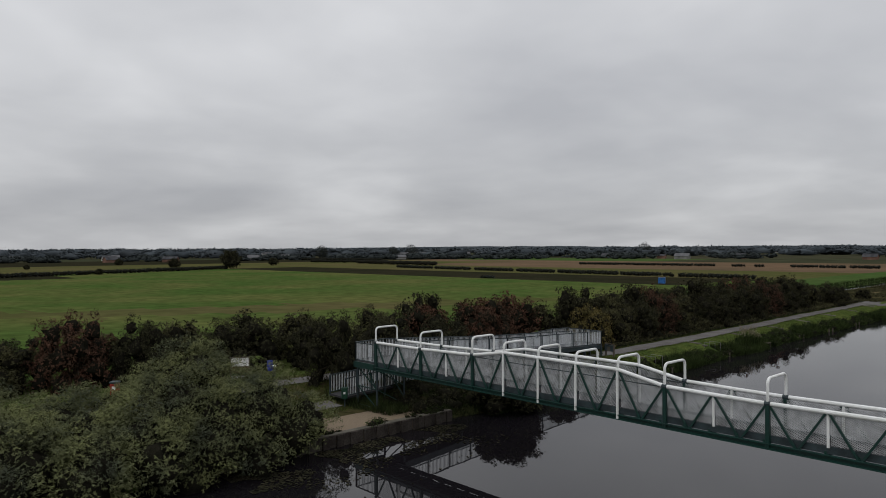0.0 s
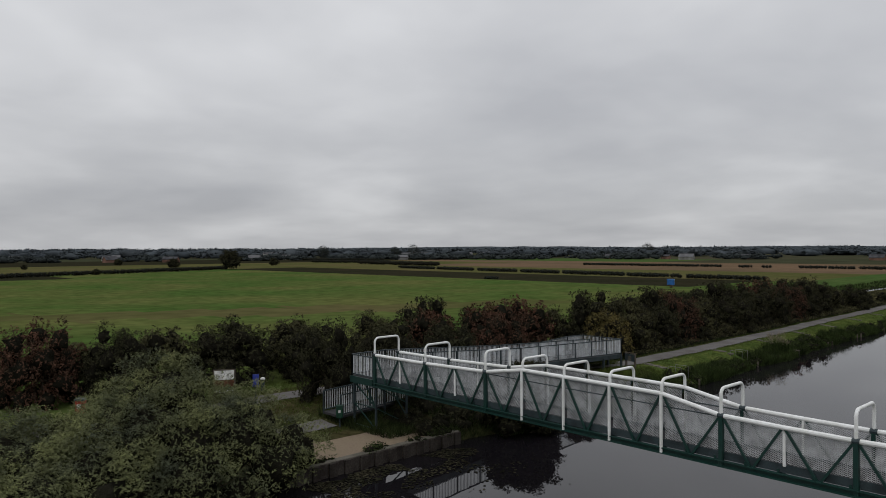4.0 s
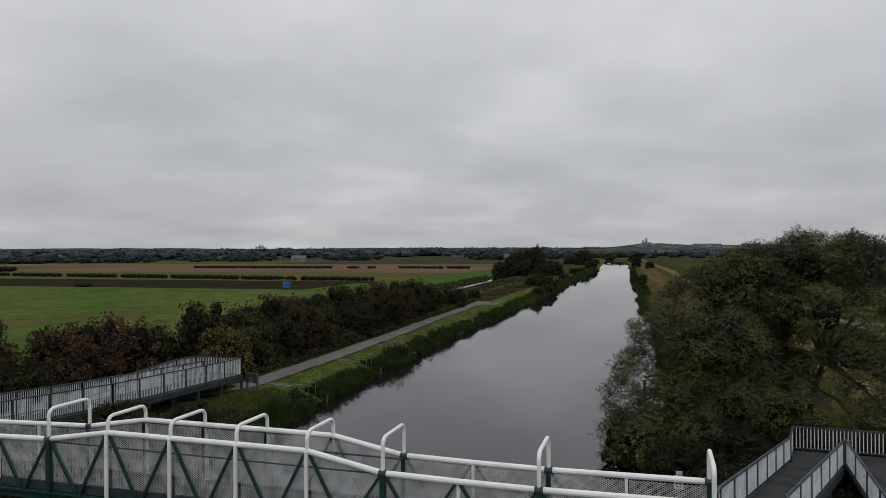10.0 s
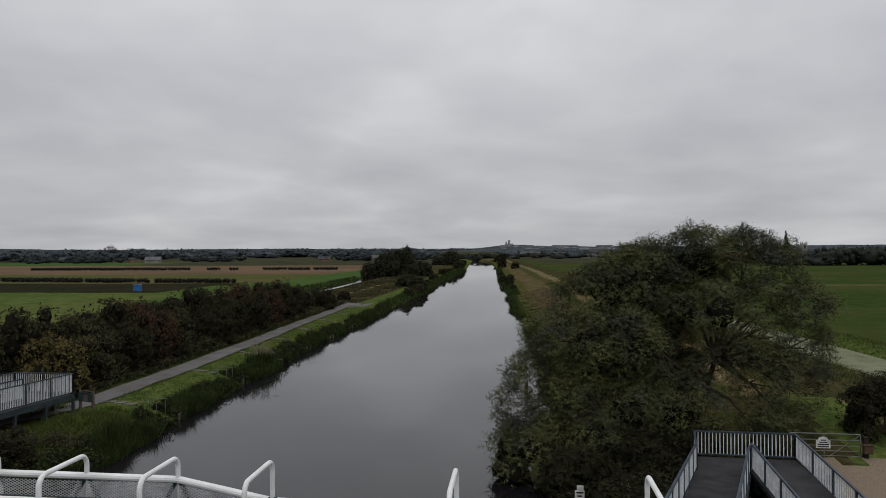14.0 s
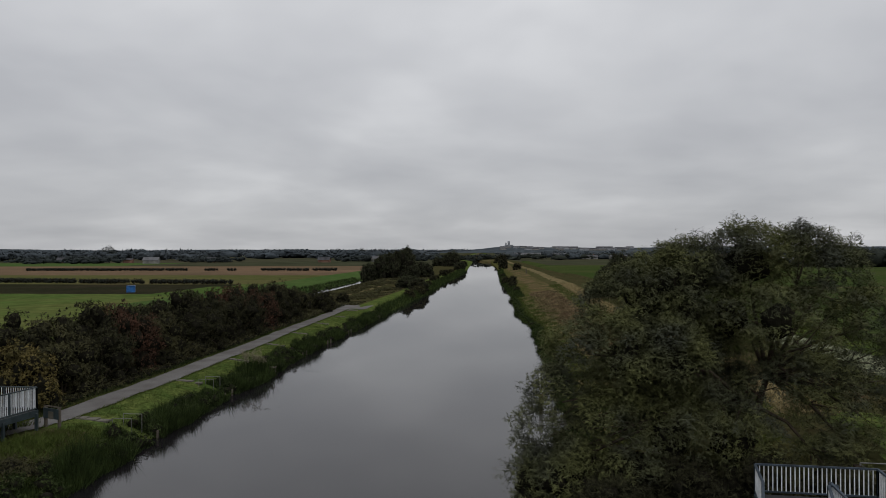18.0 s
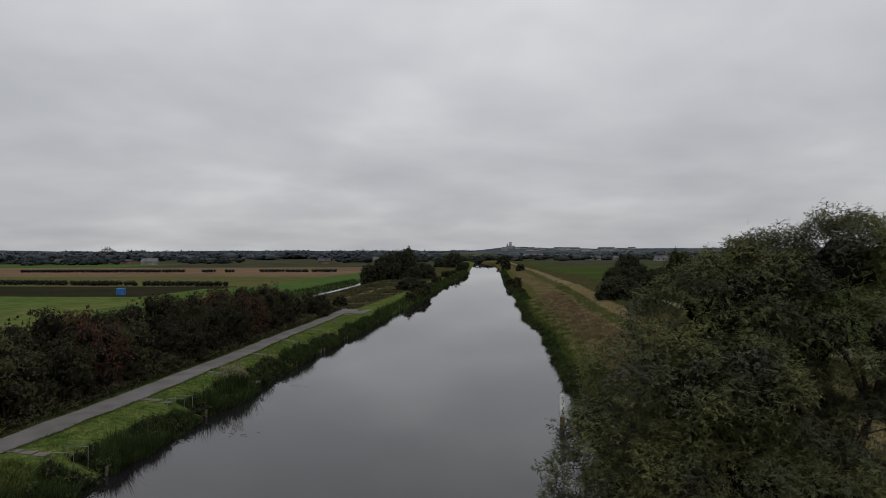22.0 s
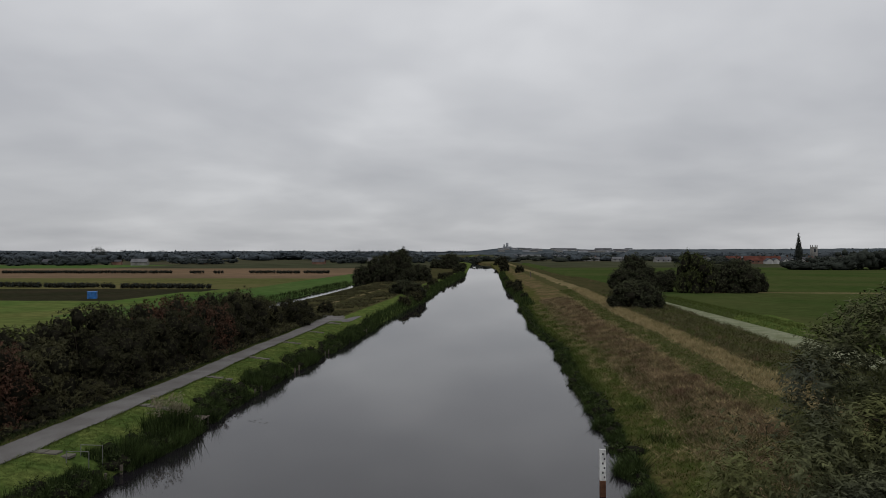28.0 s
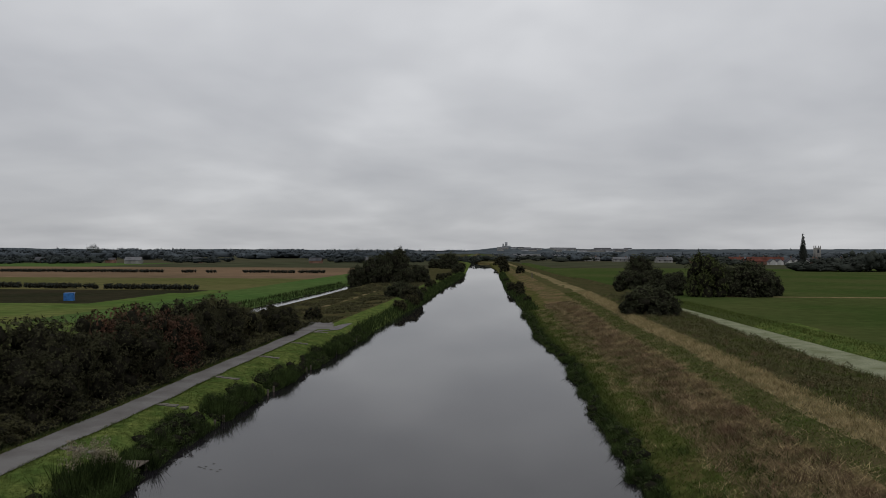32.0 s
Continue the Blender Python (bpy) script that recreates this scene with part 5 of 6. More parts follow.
s = sow(900, 42, 26, 140, lambda y, d: bank_x(y, 4.2 + d * 3.6), lambda y, d: wobble(y * 0.35, d * 3, 1.0, 37) > 0.12)
stuff("dry_grass", tufts("dry_grass", STRAWTUFT, s, 7, 0.24, 0.3, 0.018, 42, 1.0, 0.5), "bleached patches of straw on the slope", "grass")
s = sow(900, 41, 26, 140, lambda y, d: bank_x(y, 3.4 + d * 4.0), lambda y, d: wobble(y * 0.45, d * 3, 1.0, 41) > 0.18)
stuff("bank_grass", tufts("bank_grass", REED, s, 7, 0.24, 0.26, 0.02, 41, 0.8), "dark green patches of rank grass on the slope", "grass")
s = sow(2400, 53, 32, 150, lambda y, d: bank_x(y, 11.6 + d * 9.8))
stuff("scrub", tufts("scrub", SCRUB, s, 7, 0.2, 0.45, 0.022, 53, 0.7), "rank olive grass between bank and dike", "scrub")
s = sow(16000, 72, 26, 150, lambda y, d: dike_x(y) + dike_w(y) + 0.3 + d * 4)
stuff("bank_grass", blades("bank_grass", TUFT, s, heights(s), 0.3, 0.022, 72, 0.5), "bright grass beyond the dike", "grass")
s = sow(16000, 73, 100, 215, lambda y, d: left_x(y) - 5.5 - d * 14, lambda y, d: wobble(y * 0.25, d * 5, 1.0, 13) > 0.0 and abs(left_x(y) - 5.5 - d * 16 + 10.3) > 0.7)
stuff("scrub", blades("scrub", LEAF_OLIVE, s, heights(s), [0.4 + 0.35 * wobble(x, y, 0.12, 8) for x, y in s], 0.1, 73, 0.7, 0.4), "dark low scrub beside the drainage ditch", "scrub")
s = sow(2500, 74, 105, 210, lambda y, d: left_x(y) - 26.6 - d * 3)
stuff("reeds", blades("reeds", REED, s, heights(s, 0, 0.4), 0.7, 0.07, 74, 0.3), "dark rushes on the ditch bank", "reeds")
strip("footpath", STRAW, list(range(112, 190, 4)), lambda y: (-10.9 + 0.2 * math.sin(y * 0.1), -10.1 + 0.2 * math.sin(y * 0.1)), "narrow pale trodden path through scrub", "path", lambda x, y: ground_z(x, y) + 0.06)
rt = random.Random(78)
s = []
for k in range(170):
    y = rt.uniform(28, 125)
    x = bank_x(y, rt.choice((rt.uniform(4, 7.2), rt.uniform(4, 7.2), rt.uniform(11.6, 15))))
    s += [(x + rt.gauss(0, .28), y + rt.gauss(0, .28)) for _ in range(rt.randint(25, 60))]
stuff("tussocks", blades("tussocks", RUSTY, s, heights(s), 0.48, 0.014, 78, 0.5, 0.3), "rust-brown dead stems and tussocks on the bank", "grass")
s = []
for k in range(60):
    y = rt.uniform(28, 125)
    x = right_x(y) + rt.uniform(1.5, 6.5)
    s += [(x + rt.gauss(0, .4), y + rt.gauss(0, .4)) for _ in range(rt.randint(40, 90))]
stuff("tussocks", blades("tussocks", REED, s, heights(s), 0.34, 0.018, 79, 0.6, 0.3), "dark green clumps of rank grass on the bank", "grass")
# pale plumes in the reeds
rp = random.Random(81)
for y, n, x in ((43.4, 8, -0.5), (42.2, 7, -0.9)):
    root = thing("flowering_clump", pose(left_x(y) + x, y, max(0.1, ground_z(left_x(y) + x, y))), "clump of pale seed plumes in the reeds", "plant", "seed plumes")
    sp = [(rp.gauss(0, 0.45), rp.gauss(0, 0.6)) for _ in range(700)]
    part("leaves", blades("leaves", REED, sp, [0.0] * 700, 1.4, 0.025, 81, 0.25, 0.3), REED, root)
    part("seed_head", leaf_cloud("seed_head", PLUME, [(rp.gauss(0, .42), rp.gauss(0, .5), rp.uniform(1.1, 1.8), .13, .13, .18) for _ in range(n * 3)], n * 260, 0.06, 82, 0.4, (3, 0.08)), PLUME, root, "pale fluffy seed plumes")["kind"] = "stuff"


# ---- fields and distance ----
def hedge_run(x0, y0, x1, y1, tall, wide, seed, label="low dark field hedge", mat=None):
    n = max(4, int(math.hypot(x1 - x0, y1 - y0) / (tall * 0.42)))
    rg = random.Random(seed)
    cx, cy = (x0 + x1) / 2, (y0 + y1) / 2
    root = thing("field_hedge", pose(cx, cy, ground_z(cx, cy)), label, "hedge", "field hedges")
    lob = []
    for k in range(n + 1):
        t = k / n
        s = tall * rg.uniform(0.42, 0.52)
        lob.append((x0 + (x1 - x0) * t - cx + rg.uniform(-.3, .3), y0 + (y1 - y0) * t - cy + rg.uniform(-.3, .3), tall - s * rg.uniform(.98, 1.1), max(wide, s), max(wide, s), s))
    # a dark core stands in for the shade inside the hedge
    part("inner_growth", lump_mesh("inner_growth", CORE_SHADE, [(a, b, c, u * .85, v * .85, w * .9) for a, b, c, u, v, w in lob], seed), CORE_SHADE, root)
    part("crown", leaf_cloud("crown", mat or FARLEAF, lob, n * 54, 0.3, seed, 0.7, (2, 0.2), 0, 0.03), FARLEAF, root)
    return root


for k, (a, b) in enumerate(((-99, -84), (-83, -80), (-77, -68.5), (-67.5, -65.7), (-65, -53.5), (-128, -101), (-150, -131), (-176, -153), (-205, -180), (-236, -208))):
    hedge_run(a, 173 + (-a - 55) * 0.12, b, 173 + (-b - 55) * 0.12, 1.35, 0.7, 300 + k)
hedge_run(-224, -40, -237, 27, 1.7, 0.9, 320)
hedge_run(-237, 27, -262, 84, 1.7, 0.9, 321)
hedge_run(-262, 84, -281, 128, 1.8, 0.9, 322)
hedge_run(-118, 131.5, -114, 131.5, 0.8, 0.7, 323)
for k, (a, b) in enumerate(((-205, -188), (-187, -172), (-171, -158), (-157, -146), (-145, -137), (-136, -128), (-92, -82), (-80, -71), (-68, -58), (-108, -105), (-118, -114))):
    hedge_run(a, 300, b, 302, 1.35, 0.6, 330 + k, "row of small dark bushes across the stubble")
hedge_run(-400, 250, -330, 262, 2.2, 1.5, 345)
hedge_run(-330, 240, -255, 236, 2.4, 2.0, 346)
hedge_run(-500, 300, -410, 320, 2.2, 1.5, 347)
rb = random.Random(91)
lone = make_tree("field_bush", big_lobes(3.4, 5.2, 9, 55), 5000, 0.32, LEAF_DARK, 55, "lone rounded dark bush at the field corner", "bush", "field bushes", per=5)
for x, y, s in ((-281, 130, 1.75), (-318, 118, 1.0), (-410, 122, .8), (-350, 60, .5), (-250, 62, .45), (-330, 180, .9)):
    put(lone, x, y, rb.uniform(0, 360), s)
discard(lone)


# blue-grey of distance haze, put into the base colour of hills and woods
HAZED = material("hazed_distance", (0.047, 0.056, 0.063), 1.0, vary=0.35, scale=0.006, fine=0.04, bump=0, tint=(0.060, 0.068, 0.073))


def wood(name, spots, seed, label, per=4, mat=None):
    lob = [(x, y, ground_z(x, y) + h * 0.45, w, w, h * 0.55) for x, y, w, h in spots]
    rg = random.Random(seed)
    bits = []
    for x, y, z, w, d, h in lob:
        bits.append((x, y, z - h * .15, w * 1.15, d * 1.15, h * .8))
        for k in range(per * 3 // 2):
            a, s = rg.uniform(0, 6.28), rg.uniform(.16, .34)
            bits.append((x + w * 1.1 * math.cos(a), y + d * 1.1 * math.sin(a), z + h * rg.uniform(-.4, .62), w * s, d * s, h * s * 1.2))
    root = stuff(name, lump_mesh(name, mat or FARLEAF, [(x, y, z, a * .85, b * .85, c * .85) for x, y, z, a, b, c in bits], seed, 1, 0.3), label, "woods")
    size = 0.46 * sum(q[3] for q in bits) / len(bits)
    part("crowns", leaf_cloud("crowns", mat or FARLEAF, bits, len(lob) * 66, size, seed, 0.8, (2, size * 0.5), 0, 0.15), mat or FARLEAF, root)["kind"] = "stuff"
    return root


def polar(deg, dist, jitter=0.0):
    a = radians(deg)
    return 21 - math.sin(a) * dist + rb.uniform(-jitter, jitter), math.cos(a) * dist + rb.uniform(-jitter, jitter)


spots = []
for k in range(620):
    deg = 7 + 80 * k / 620 + rb.uniform(-.2, .2)
    if noise.noise((deg * 0.35, 7.7, 0)) > -0.02:
        x, y = polar(deg, rb.choice((600, 640, 690)), 14)
        spots.append((x, y, rb.uniform(2.5, 5.5), rb.uniform(2.5, 6.5)))
wood("far_woods", spots, 400, "dark tree belt across the middle of the plain", 7, HAZEBELT)
spots = []
for k in range(420):
    deg = rb.uniform(8, 86)
    x, y = polar(deg, rb.choice((820, 960, 1150, 1400)), 45)
    if noise.noise((deg * 0.23, 3.1, 0)) > -0.25:
        spots.append((x, y, rb.uniform(7, 15), rb.uniform(7, 12.5)))
wood("far_woods", spots, 401, "dark belt of distant woodland across the plain", 4, HAZED)
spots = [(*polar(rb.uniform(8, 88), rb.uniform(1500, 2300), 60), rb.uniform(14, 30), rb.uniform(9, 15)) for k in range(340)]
wood("far_woods", spots, 402, "dark belt of distant woodland across the plain", 3, HAZED)
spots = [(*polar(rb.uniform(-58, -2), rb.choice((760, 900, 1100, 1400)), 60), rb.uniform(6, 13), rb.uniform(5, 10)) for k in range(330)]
wood("far_woods", spots, 403, "distant trees around the village", 4, HAZED)
spots = [(*polar(rb.uniform(-26, 8), rb.uniform(660, 900), 20), rb.uniform(5, 9), rb.uniform(4, 7)) for k in range(70)]
spots += [(rb.uniform(-34, 12), rb.uniform(640, 668), rb.uniform(2, 4), rb.uniform(3, 6)) for k in range(26)]
wood("far_woods", spots, 404, "trees where the canal bends out of sight")
spots = [(x, 372 + (x - 210) * 0.05 + rb.uniform(-6, 6), rb.uniform(4, 7), rb.uniform(9, 13) if x > 181 else rb.uniform(3.5, 6)) for x in np.arange(156, 420, 2.6)]
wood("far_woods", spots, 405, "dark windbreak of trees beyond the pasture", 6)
for deg, dist, h in ((31.5, 800, 14), (50.5, 760, 13), (52, 765, 11), (12.5, 1250, 13), (58, 700, 12)):
    x, y = polar(deg, dist)
    root = thing("tall_tree", pose(x, y, ground_z(x, y)), "tall dark tree standing out on the skyline", "tree", "skyline trees")
    part("crown", leaf_cloud("crown", FARLEAF, [(0, 0, h * .55, h * .42, h * .42, h * .5), (h * .4, 0, h * .4, h * .35, h * .35, h * .38)], 1800, 0.8, int(dist), 0.7, (3, 0.6)), FARLEAF, root)
    bm = bmesh.new()
    tube(bm, [(0, 0, -1), (0, 0, h * .5)], 0.4, 6)
    part("trunk", bm, BARK, root)
# poplar and church of the village
spots = [(rb.choice((rb.uniform(136, 182), rb.uniform(228, 290), rb.uniform(228, 262))), rb.uniform(515, 536), rb.uniform(2.5, 4.5), rb.uniform(3, 6.5)) for k in range(50)]
wood("village_trees", spots, 411, "garden trees and hedges in front of the village", 5)
poplar = thing("poplar_tree", pose(214, 515, 0.8), "tall narrow dark poplar tree in the village", "tree")
part("crown", leaf_cloud("crown", FARLEAF, [(0, 0, 2.5 + k * 1.9, 2.3 - abs(k - 3) * .25 - k * .05, 2.3 - abs(k - 3) * .25 - k * .05, 1.9) for k in range(10)], 5200, 0.55, 77, 0.6, (3, 0.5)), FARLEAF, poplar)
bm = bmesh.new()
tube(bm, [(0, 0, -1), (0, 0, 12)], 0.4, 6)
part("trunk", bm, BARK, poplar)

STONE = material("pale_stone", (0.25, 0.24, 0.225), 0.9, vary=0.15, scale=0.1, fine=1.2, bump=0.2)
# stone painted paler and bluer, standing in for haze over the far hill
PALESTONE = material("hazy_limestone", (0.33, 0.34, 0.36), 0.9, vary=0.12, scale=0.05, fine=0.6, bump=0.1)
BRICK = material("house_brick", (0.20, 0.12, 0.09), 0.9, vary=0.15, scale=0.2, fine=2, bump=0.2, per_object=0.2)
STUCCO = material("white_stucco", (0.24, 0.235, 0.22), 0.85, vary=0.08, scale=0.2, fine=2, bump=0.1)
PALEWALL = material("pale_wall", (0.46, 0.46, 0.44), 0.85, vary=0.08, scale=0.2, fine=2, bump=0.1)
TILE = material("red_roof_tiles", (0.105, 0.042, 0.032), 0.85, vary=0.2, scale=0.3, fine=3, bump=0.3)
SLATE = material("grey_roof_slates", (0.075, 0.075, 0.08), 0.8, vary=0.2, scale=0.3, fine=3, bump=0.3)
SHEET = material("pale_sheet_roof", (0.13, 0.13, 0.135), 0.7, vary=0.1, scale=0.1, fine=1, bump=0.1)
PANE = bpy.data.materials.new("window_glass")
PANE.use_nodes = True
PANE.node_tree.nodes["Principled BSDF"].inputs["Base Color"].default_value = (0.02, 0.025, 0.03, 1)
PANE.node_tree.nodes["Principled BSDF"].inputs["Roughness"].default_value = 0.08


def house(x, y, turn, long, deep, eave, ridge, wall, roof, label, group="village houses", name="house", windows=True, z=None):
    root = thing(name, pose(x, y, ground_z(x, y) if z is None else z, 0, 0, turn), label, name.replace("_", " "), group)
    bm = bmesh.new()
    a, b = long / 2, deep / 2
    v = [bm.verts.new(p) for p in ((-a, -b, -1), (a, -b, -1), (a, b, -1), (-a, b, -1), (-a, -b, eave), (a, -b, eave), (a, b, eave), (-a, b, eave), (-a, 0, ridge - .1), (a, 0, ridge - .1))]
    for f in ((0, 1, 5, 4), (2, 3, 7, 6), (1, 2, 6, 9, 5), (3, 0, 4, 8, 7)):
        bm.faces.new([v[k] for k in f])
    part("wall", bm, wall, root)
    bm = bmesh.new()
    o = 0.35
    for s in (-1, 1):
        q = [(-a - o, s * (b + o), eave - .2), (a + o, s * (b + o), eave - .2), (a + o, 0, ridge), (-a - o, 0, ridge)]
        top = [bm.verts.new(p) for p in q]
        low = [bm.verts.new((p[0], p[1], p[2] - .18)) for p in q]
        bm.faces.new(top)
        bm.faces.new(low[::-1])
        for k in range(4):
            bm.faces.new((top[k], low[k], low[(k + 1) % 4], top[(k + 1) % 4]))
    top_roof = part("roof", bm, roof, root)
    if windows:
        bm = bmesh.new()
        box(bm, a * .5 - .4, -.4, ridge - .5, a * .5 + .4, .4, ridge + 1.0)
        part("chimney", bm, BRICK, top_roof)
        for k in range(max(2, int(long / 3.5))):
            wx = -a + (k + .5) * long / max(2, int(long / 3.5))
            bm = bmesh.new()
            box(bm, wx - .55, -b - .04, 1.0, wx + .55, -b + .04, 2.3)
            part("window", bm, PANE, root)
    return root


rv = random.Random(17)
VILL = [(178, 548, 12, TILE, BRICK), (232, 548, 9, SLATE, BRICK), (241, 560, 11, TILE, BRICK), (250, 545, 9, SLATE, STUCCO), (262, 566, 12, TILE, STUCCO), (228, 580, 12, SLATE, STUCCO), (205, 585, 14, TILE, BRICK), (165, 600, 16, SLATE, BRICK), (148, 640, 18, SHEET, STUCCO), (120, 690, 22, SHEET, STUCCO), (96, 720, 20, SHEET, STUCCO), (275, 590, 12, TILE, BRICK), (185, 640, 16, SLATE, STUCCO)]
for x, y, w, roof, wall in VILL:
    red = roof is TILE
    house(x, y, rv.choice((0, 8, -12, 90, 80)), w * 0.75, rv.uniform(6, 7), 2.4, rv.uniform(4.3, 5.2), wall, roof, ("brick" if wall is BRICK else "white-plastered") + " village house with a " + ("red tiled" if red else "grey slate" if roof is SLATE else "pale sheet") + " roof")
for k in range(13):
    deg = rv.uniform(10, 84)
    x, y = polar(deg, rv.uniform(555, 640))
    pale = rv.random() < 0.5
    house(x, y, rv.uniform(-30, 30) + deg, rv.uniform(6, 12), rv.uniform(5, 7), rv.uniform(2.2, 2.8), rv.uniform(4, 5), STUCCO if pale else BRICK, SHEET if pale else SLATE, ("pale sheet-roofed farm building" if pale else "brick farmhouse with a pitched roof") + " on the plain", "far farm buildings", "farm_building", False)
for x, y, w, tone in ((-696, 127, 8, 0), (-633, 185, 6, 0), (-675, 207, 7, 0), (-946, 513, 23, 0), (-570, 328, 8, 0), (-577, 403, 14, 2), (-640, 470, 16, 0), (-581, 486, 12, 0), (-571, 500, 15, 0), (-628, 630, 12, 1), (-736, 785, 30, 1), (-760, 800, 16, 0), (-893, 1019, 20, 0), (-883, 1034, 13, 1),
                      (-792, 1643, 14, 0), (-722, 1676, 13, 0), (-694, 1688, 16, 1), (-491, 1269, 13, 0), (-520, 1300, 12, 1), (-560, 1420, 14, 0), (-640, 1560, 14, 2), (-440, 1300, 13, 0), (-380, 1350, 14, 0), (300, 690, 12, 2), (325, 640, 12, 0), (292, 610, 10, 0), (240, 700, 16, 1), (90, 900, 40, 0), (60, 960, 50, 1), (30, 1100, 40, 0)):
    far = math.hypot(x - 21, y) > 750
    house(x, y, math.degrees(math.atan2(21 - x, y)) + rv.uniform(-25, 25), w, rv.uniform(5, 7), 3.0 if far else 2.5, 5.5 if far else 4.6, PALEWALL if tone == 0 else STUCCO if tone == 1 else BRICK, SHEET if tone < 2 else SLATE, ("pale" if tone < 2 else "brick") + " house or shed among trees on the plain", "far farm buildings", "farm_building", False)
for x, y, w, roof, wall in ((197, 552, 15, TILE, BRICK), (213, 566, 13, TILE, BRICK), (184, 560, 10, TILE, STUCCO)):
    house(x, y, -6, w, 7, 2.6, 5.6, wall, roof, "long brick village house under a red tiled roof")
for k, x in enumerate((202.5, 208, 213.5, 219, 224.5)):
    house(x, 540 + (k % 2) * 3, 86 + 4 * (k % 3), 8, 4.6, 2.3, 4.3, PALEWALL, SLATE, "white gabled bungalow with a slate roof", windows=False)
church = thing("church_tower", pose(274, 640, 0.8), "square stone church tower above village roofs", "church")
bm = bmesh.new()
box(bm, -2.2, -2.2, -1, 2.2, 2.2, 13.0)
part("tower", bm, STONE, church)
for sx in (-1.9, 1.9):
    for sy in (-1.9, 1.9):
        bm = bmesh.new()
        box(bm, sx - .3, sy - .3, 13.0, sx + .3, sy + .3, 14.6, .1)
        part("pinnacle", bm, STONE, church)
bm = bmesh.new()
box(bm, -.8, -2.28, 8.5, .8, -2.1, 11.5)
part("window", bm, PANE, church)

# hills on the horizon
HTOP = [(-60, 12), (-45, 16), (-30, 21), (-15, 20), (-6, 21), (-2, 23), (-0.5, 30), (1.0, 29), (2.5, 20), (4, 10), (6, 6), (9, 5), (12, 9), (17, 17), (24, 17), (30, 14), (38, 20), (46, 21), (52, 17), (60, 12), (70, 8), (80, 7), (95, 8)]
verts, faces = [], []
for k in range(621):
    deg = -60 + k * 0.25
    top = max(1.5, lerp(HTOP, deg) * 1.12 + 2.0 * wobble(deg, 0, 0.7, 3) + 1.4 * wobble(deg, 0, 3.0, 5))
    for r, z in ((2900, -2), (3050, top * .35), (3250, top * .8), (3500, top), (3900, top * .7), (4300, -6)):
        a = radians(deg)
        verts.append((21 - math.sin(a) * r, math.cos(a) * r, z))
for k in range(620):
    for i in range(5):
        a = k * 6 + i
        faces.append((a, a + 1, a + 7, a + 6))
me = mesh_of("backdrop_hills", verts, faces, HAZED)
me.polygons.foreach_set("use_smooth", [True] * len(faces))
tagged(new("backdrop_hills", me), "low wooded hills along the horizon, painted blue-grey for haze", "hills", kind="structure")
minster = thing("hilltop_church", pose(*polar(0.62, 3480), 27), "large pale church with towers on the far hill", "church")
for nm, bx in (("nave", (-20, -8, -6, 22, 8, 12)), ("tower", (-5, -7, 0, 7, 7, 30)), ("tower", (-17, -9, 0, -10, -2, 22)), ("tower", (-17, 2, 0, -10, 9, 22)), ("choir", (12, -6, 0, 30, 6, 7))):
    bm = bmesh.new()
    box(bm, *bx, .5)
    part(nm, bm, PALESTONE, minster)
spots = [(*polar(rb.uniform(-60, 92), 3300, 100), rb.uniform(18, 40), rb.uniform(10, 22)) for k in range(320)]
wood("far_woods", spots, 410, "hazy woodland along the horizon hills", 2, HAZED)


for k in range(34):
    deg, r = rv.uniform(-9, 1.5), rv.choice((3080, 3180, 3260))
    a = radians(deg)
    top = lerp(HTOP, deg) * 1.12
    house(21 - math.sin(a) * r, math.cos(a) * r, rv.uniform(-20, 20), rv.uniform(20, 55), 14, 5, 9, rv.choice((STUCCO, PALESTONE)), rv.choice((SHEET, SLATE)), "pale terrace of the town on the far hill", "hill town", "hill_house", False, top * (.45 if r < 3100 else .65 if r < 3200 else .8))

# ---- quay ----
quay = thing("quay_wall", pose(0, 0, 0), "dark rusty sheet-pile quay wall under the bridge", "quay", kind="structure")
for k in range(38):
    y = -12.6 + k * 0.41
    out = 0.10 if k % 2 else 0.0
    bm = bmesh.new()
    box(bm, 2.94 + out, y, -1.2, 3.06 + out, y + 0.40, 0.60, 0.02)
    part("pile", bm, PILE, quay)
bm = bmesh.new()
box(bm, 2.62, -12.6, 0.50, 3.0, 3.0, 0.62, 0.02)
part("coping", bm, CONCRETE, quay, "worn concrete quay edge")

# ---- floating plants ----
rq = np.random.default_rng(8)
n = 8000
cx = 3.3 + np.abs(rq.normal(0, 1.9, n))
cy = -11 + 15 * rq.random(n) ** 1.6
keep = np.array([noise.noise((a * .6, b * .5, 2)) > 0.02 for a, b in zip(cx, cy)])
cx, cy = cx[keep], cy[keep]
verts, faces = [], []
for x, y in zip(cx, cy):
    r, i = rq.uniform(0.02, 0.075), len(verts)
    verts += [(x + r * math.cos(a), y + r * math.sin(a), 0.012 + rq.uniform(0, 0.012)) for a in np.arange(0, 6.2, 1.05)]
    faces.append(tuple(range(i, i + 6)))
PAD = material("floating_leaves", (0.014, 0.014, 0.009), 0.8, vary=0.3, scale=1, fine=8, bump=0.1, tint=(0.034, 0.031, 0.020), per_island=0.7)
stuff("water_plants", mesh_of("water_plants", verts, faces, PAD), "floating pondweed leaves beside the quay", "water plants")
